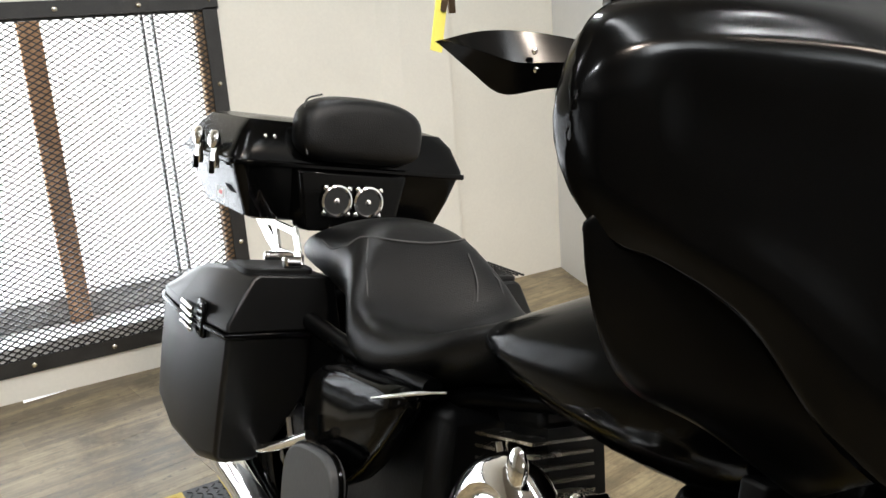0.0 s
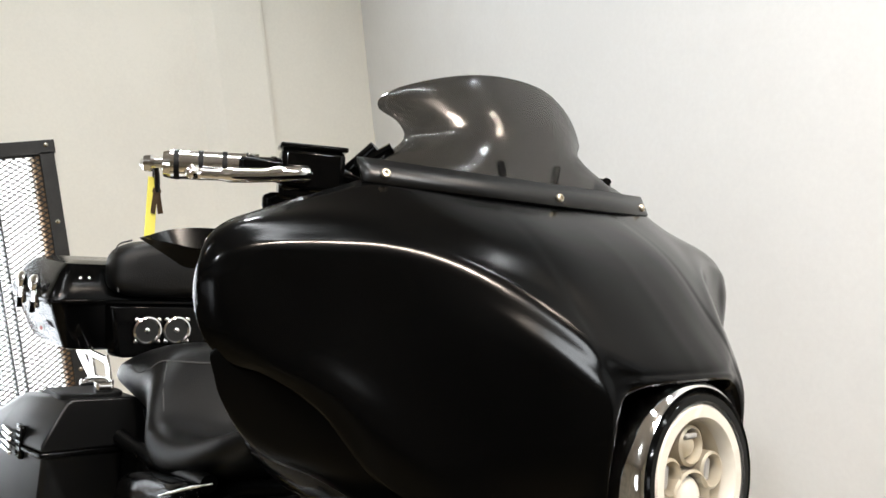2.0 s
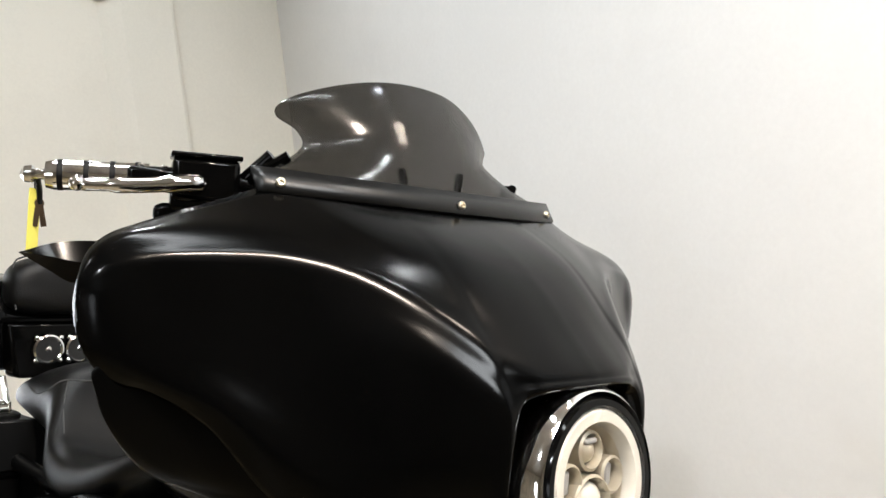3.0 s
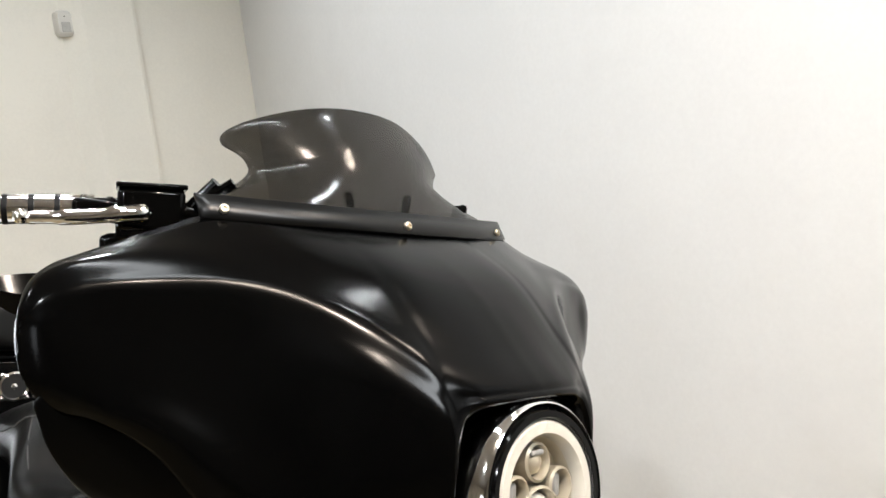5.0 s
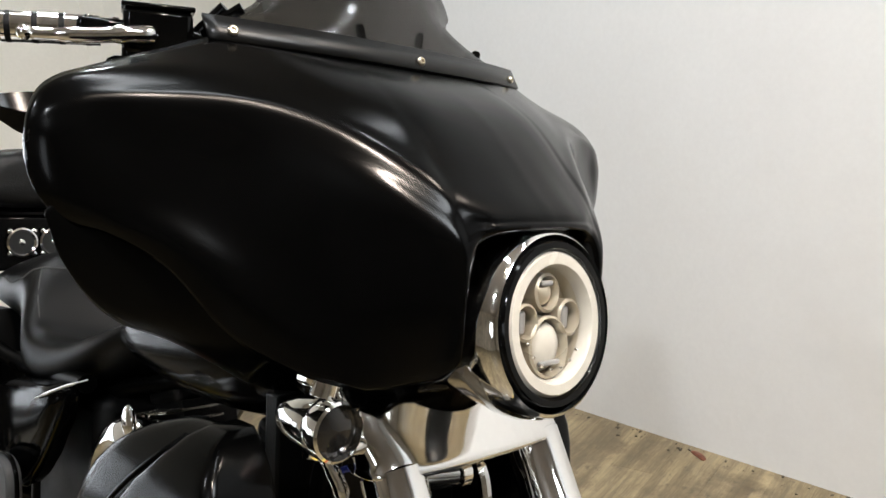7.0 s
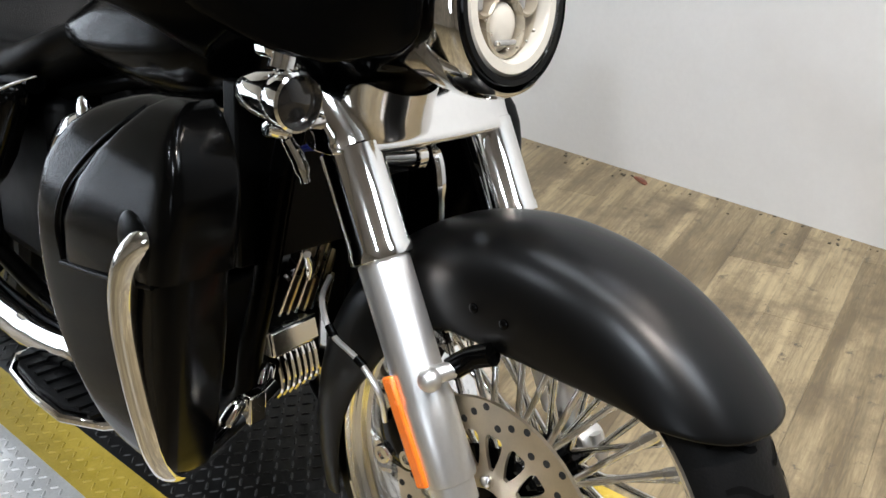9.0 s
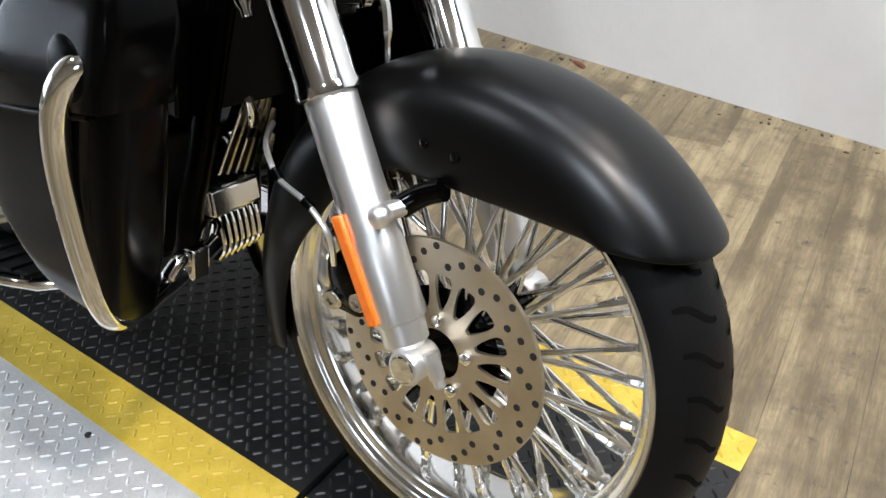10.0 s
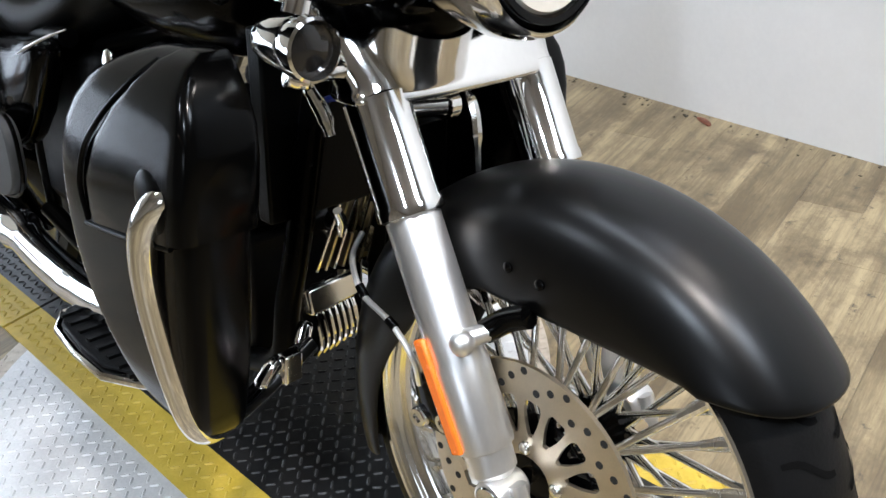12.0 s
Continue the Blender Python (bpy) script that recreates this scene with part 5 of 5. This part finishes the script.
# rim tread plate: the wood floor's reflection is put into its colour
rim_reflect = mat("floor_reflect_plate", (0.40, 0.34, 0.26), 0.45, vary=0.3, scale=4, fine=60, bump=0.1, tint=(0.54, 0.48, 0.40))
L0, L1, LY, RY = -0.255, 0.325, 0.092, 0.076


def treads(bm, inside, box, z, pitch=0.0222):
    """Raised bars of tread plate, turned by turns, wherever inside(x, y) holds."""
    xa, xb, ya, yb = box
    n, m = int((xb - xa) / pitch), int((yb - ya) / pitch)
    xa, ya = (xa + xb - n * pitch) / 2, (ya + yb - m * pitch) / 2
    for i in range(n):
        for j in range(m):
            x, y = xa + (i + 0.5) * pitch, ya + (j + 0.5) * pitch
            if not inside(x, y):
                continue
            a = radians(45 if (i + j) % 2 else -45)
            u, v = Vector((math.cos(a), math.sin(a), 0)), Vector((-math.sin(a), math.cos(a), 0))
            c = Vector((x, y, z))
            low = [bm.verts.new(c + u * p + v * q) for p, q in ((-0.0098, 0), (-0.0060, -0.0030), (0.0060, -0.0030), (0.0098, 0), (0.0060, 0.0030), (-0.0060, 0.0030))]
            t0, t1 = bm.verts.new(c - u * 0.0066 + Vector((0, 0, 0.0022))), bm.verts.new(c + u * 0.0066 + Vector((0, 0, 0.0022)))
            for f in ((low[0], low[1], t0), (low[1], low[2], t1, t0), (low[2], low[3], t1), (low[3], low[4], t1), (low[4], low[5], t0, t1), (low[5], low[0], t0)):
                bm.faces.new(f)


def plate(name, outline, z, material, label, inside, box, parent=None):
    bm = loft(B(), [[Vector((x, y, q)) for x, y in outline] for q in (0.0005, z)])
    ob = part(name, bm, material, parent, label, smooth=False)
    bm = B()
    treads(bm, inside, box, z + 0.0002)
    tagged(part("tread", bm, material, ob, "raised diamond treads", smooth=False), kind="stuff")
    return ob


def arc(r, side, n=40):
    """Half of the turntable's rim on one side of the lane."""
    a = math.acos((L1 if side > 0 else -L0) / r)
    return [(side * r * math.cos(-a + 2 * a * k / n), r * math.sin(-a + 2 * a * k / n)) for k in range(n + 1)]


table = new("turntable")
table.matrix_world = pose(TX, TY, 0, 0, 0, 1.5)
tagged(table, "round tread plate motorcycle turntable let into the floor", "turntable")
full = (-TR - 0.06, TR + 0.06, -TR - 0.06, TR + 0.06)
for side in (-1, 1):
    ok = lambda x, y, s=side: math.hypot(x, y) < TR - 0.012 and s * x > (L1 if s > 0 else -L0) + 0.008
    plate("silver_plate", arc(TR, side), 0.007, silver, "bare silver tread plate", ok, full, table)
    ok2 = lambda x, y, s=side: TR + 0.006 < math.hypot(x, y) < TR + 0.036 and s * x > (L1 if s > 0 else -L0) + 0.008
    plate("rim_plate", arc(TR + 0.042, side) + arc(TR + 0.001, side)[::-1], 0.006, rim_reflect, "rim tread plate coloured as the wood floor reflected in it", ok2, full, table)
for ya, yb in ((-1.135, -0.616), (-0.606, 0.640), (0.650, 1.40)):
    for xa, xb, mt_, lb in ((L0, L0 + LY, lane_yellow, "yellow painted tread strip"), (L0 + LY, L1 - RY, lane_black, "black tread plate"), (L1 - RY, L1, lane_yellow, "yellow painted tread strip")):
        plate("lane_plate", [(xa, ya), (xb, ya), (xb, yb), (xa, yb)], 0.008, mt_, lb, lambda x, y: True, (xa + 0.002, xb - 0.002, ya + 0.002, yb - 0.002), table)
part("hinge_rod", tube(B(), [(-0.265, -0.650, 0.006), (-0.252, -0.613, 0.010), (0.30, -0.611, 0.010)], 0.0055, seg=8), engine_black, table, "black hinge rod in the plate joint")
part("rod_clip", block(B(), (-0.266, -0.652, 0.004), (0.018, 0.02, 0.006)), iron, table, bevel=0.001)
for x, y in ((-0.272, -0.485), (-0.278, -0.232), (-0.45, -0.02), (-0.44, 0.22)):
    bm = lathe(B(), [(0.006, 0.0), (0.006, 0.003), (0.003, 0.0032)], (x, y, 0.007), (0, 0, 1), 10)
    part("screw", bm, iron, table)

# chip of wood and crumbs lying along the foot of the white wall
rc = random.Random(11)
chip = part("wood_chip", loft(B(), [[Vector((0.034 * a * k, 0.010 * b * k + 0.004 * a * a, z)) for a, b in oval(1, 1, 2.4, 14)] for z, k in ((0.0, 0.9), (0.003, 1.0), (0.007, 0.6))]), mat("reddish_wood", (0.16, 0.055, 0.03), 0.7, vary=0.4, scale=60, fine=300))
chip.matrix_world = pose(1.512, 0.650, 0.0004, 0, 0, 62)
tagged(chip, "small reddish wood chip lying on the floor", "wood chip")
bm = B()
for k in range(90):
    y = rc.uniform(-0.6, 1.5)
    x = EAST(y) - 0.006 - abs(rc.gauss(0, 0.03))
    r = rc.uniform(0.0012, 0.0045)
    bmesh.ops.create_icosphere(bm, subdivisions=1, radius=1, matrix=Matrix.Translation((x, y, r * 0.4)) @ Matrix.Rotation(rc.uniform(0, 3), 4, "Z") @ Matrix.Diagonal((r * rc.uniform(1, 2.2), r, r * 0.6, 1)))
tagged(part("crumbs", bm, joint_mat, smooth=False), "dark crumbs scattered along the foot of the wall", "debris", kind="stuff")

# ---- floor planks ----
rnd = random.Random(7)
PW, PL = 0.145, 1.22
TURN_P = 8.0
boards = {}
for key in (PL,):
    bm = B()
    a, b = PL / 2 - 0.0003, PW / 2 - 0.0002
    loft(bm, [[Vector((sx_ * (a - k), sy_ * (b - k), z)) for sx_, sy_ in ((-1, -1), (1, -1), (1, 1), (-1, 1))] for z, k in ((-0.012, 0), (-0.0003, 0), (0.0, 0.0003))])
    me = bpy.data.meshes.new("plank")
    bm.to_mesh(me)
    bm.free()
    me.materials.append(plank_mat)
    boards[key] = me
cs, sn = math.cos(radians(TURN_P)), math.sin(radians(TURN_P))
for r in range(-32, 28):
    shift = rnd.uniform(0, PL)
    for c in range(-5, 4):
        u, v = c * PL + shift, r * PW
        y = u * sn + v * cs
        if not BACK_Y - 0.05 < y < WALL_Y + 0.05:
            continue
        u0, u1 = u - PL / 2, u + PL / 2
        last, first = (EAST(y) + 0.06 + v * sn) / cs, (BACK_X - 0.04 + v * sn) / cs
        u0, u1 = max(u0, first), min(u1, last)
        if u1 - u0 < 0.05:
            continue
        u = (u0 + u1) / 2
        x, y = u * cs - v * sn, u * sn + v * cs
        ob = new("plank", boards[PL])
        ob.parent = floor
        ob.location, ob.rotation_euler = (x, y, 0), (0, 0, radians(TURN_P))
        ob.scale = ((u1 - u0) / PL, 1, 1)
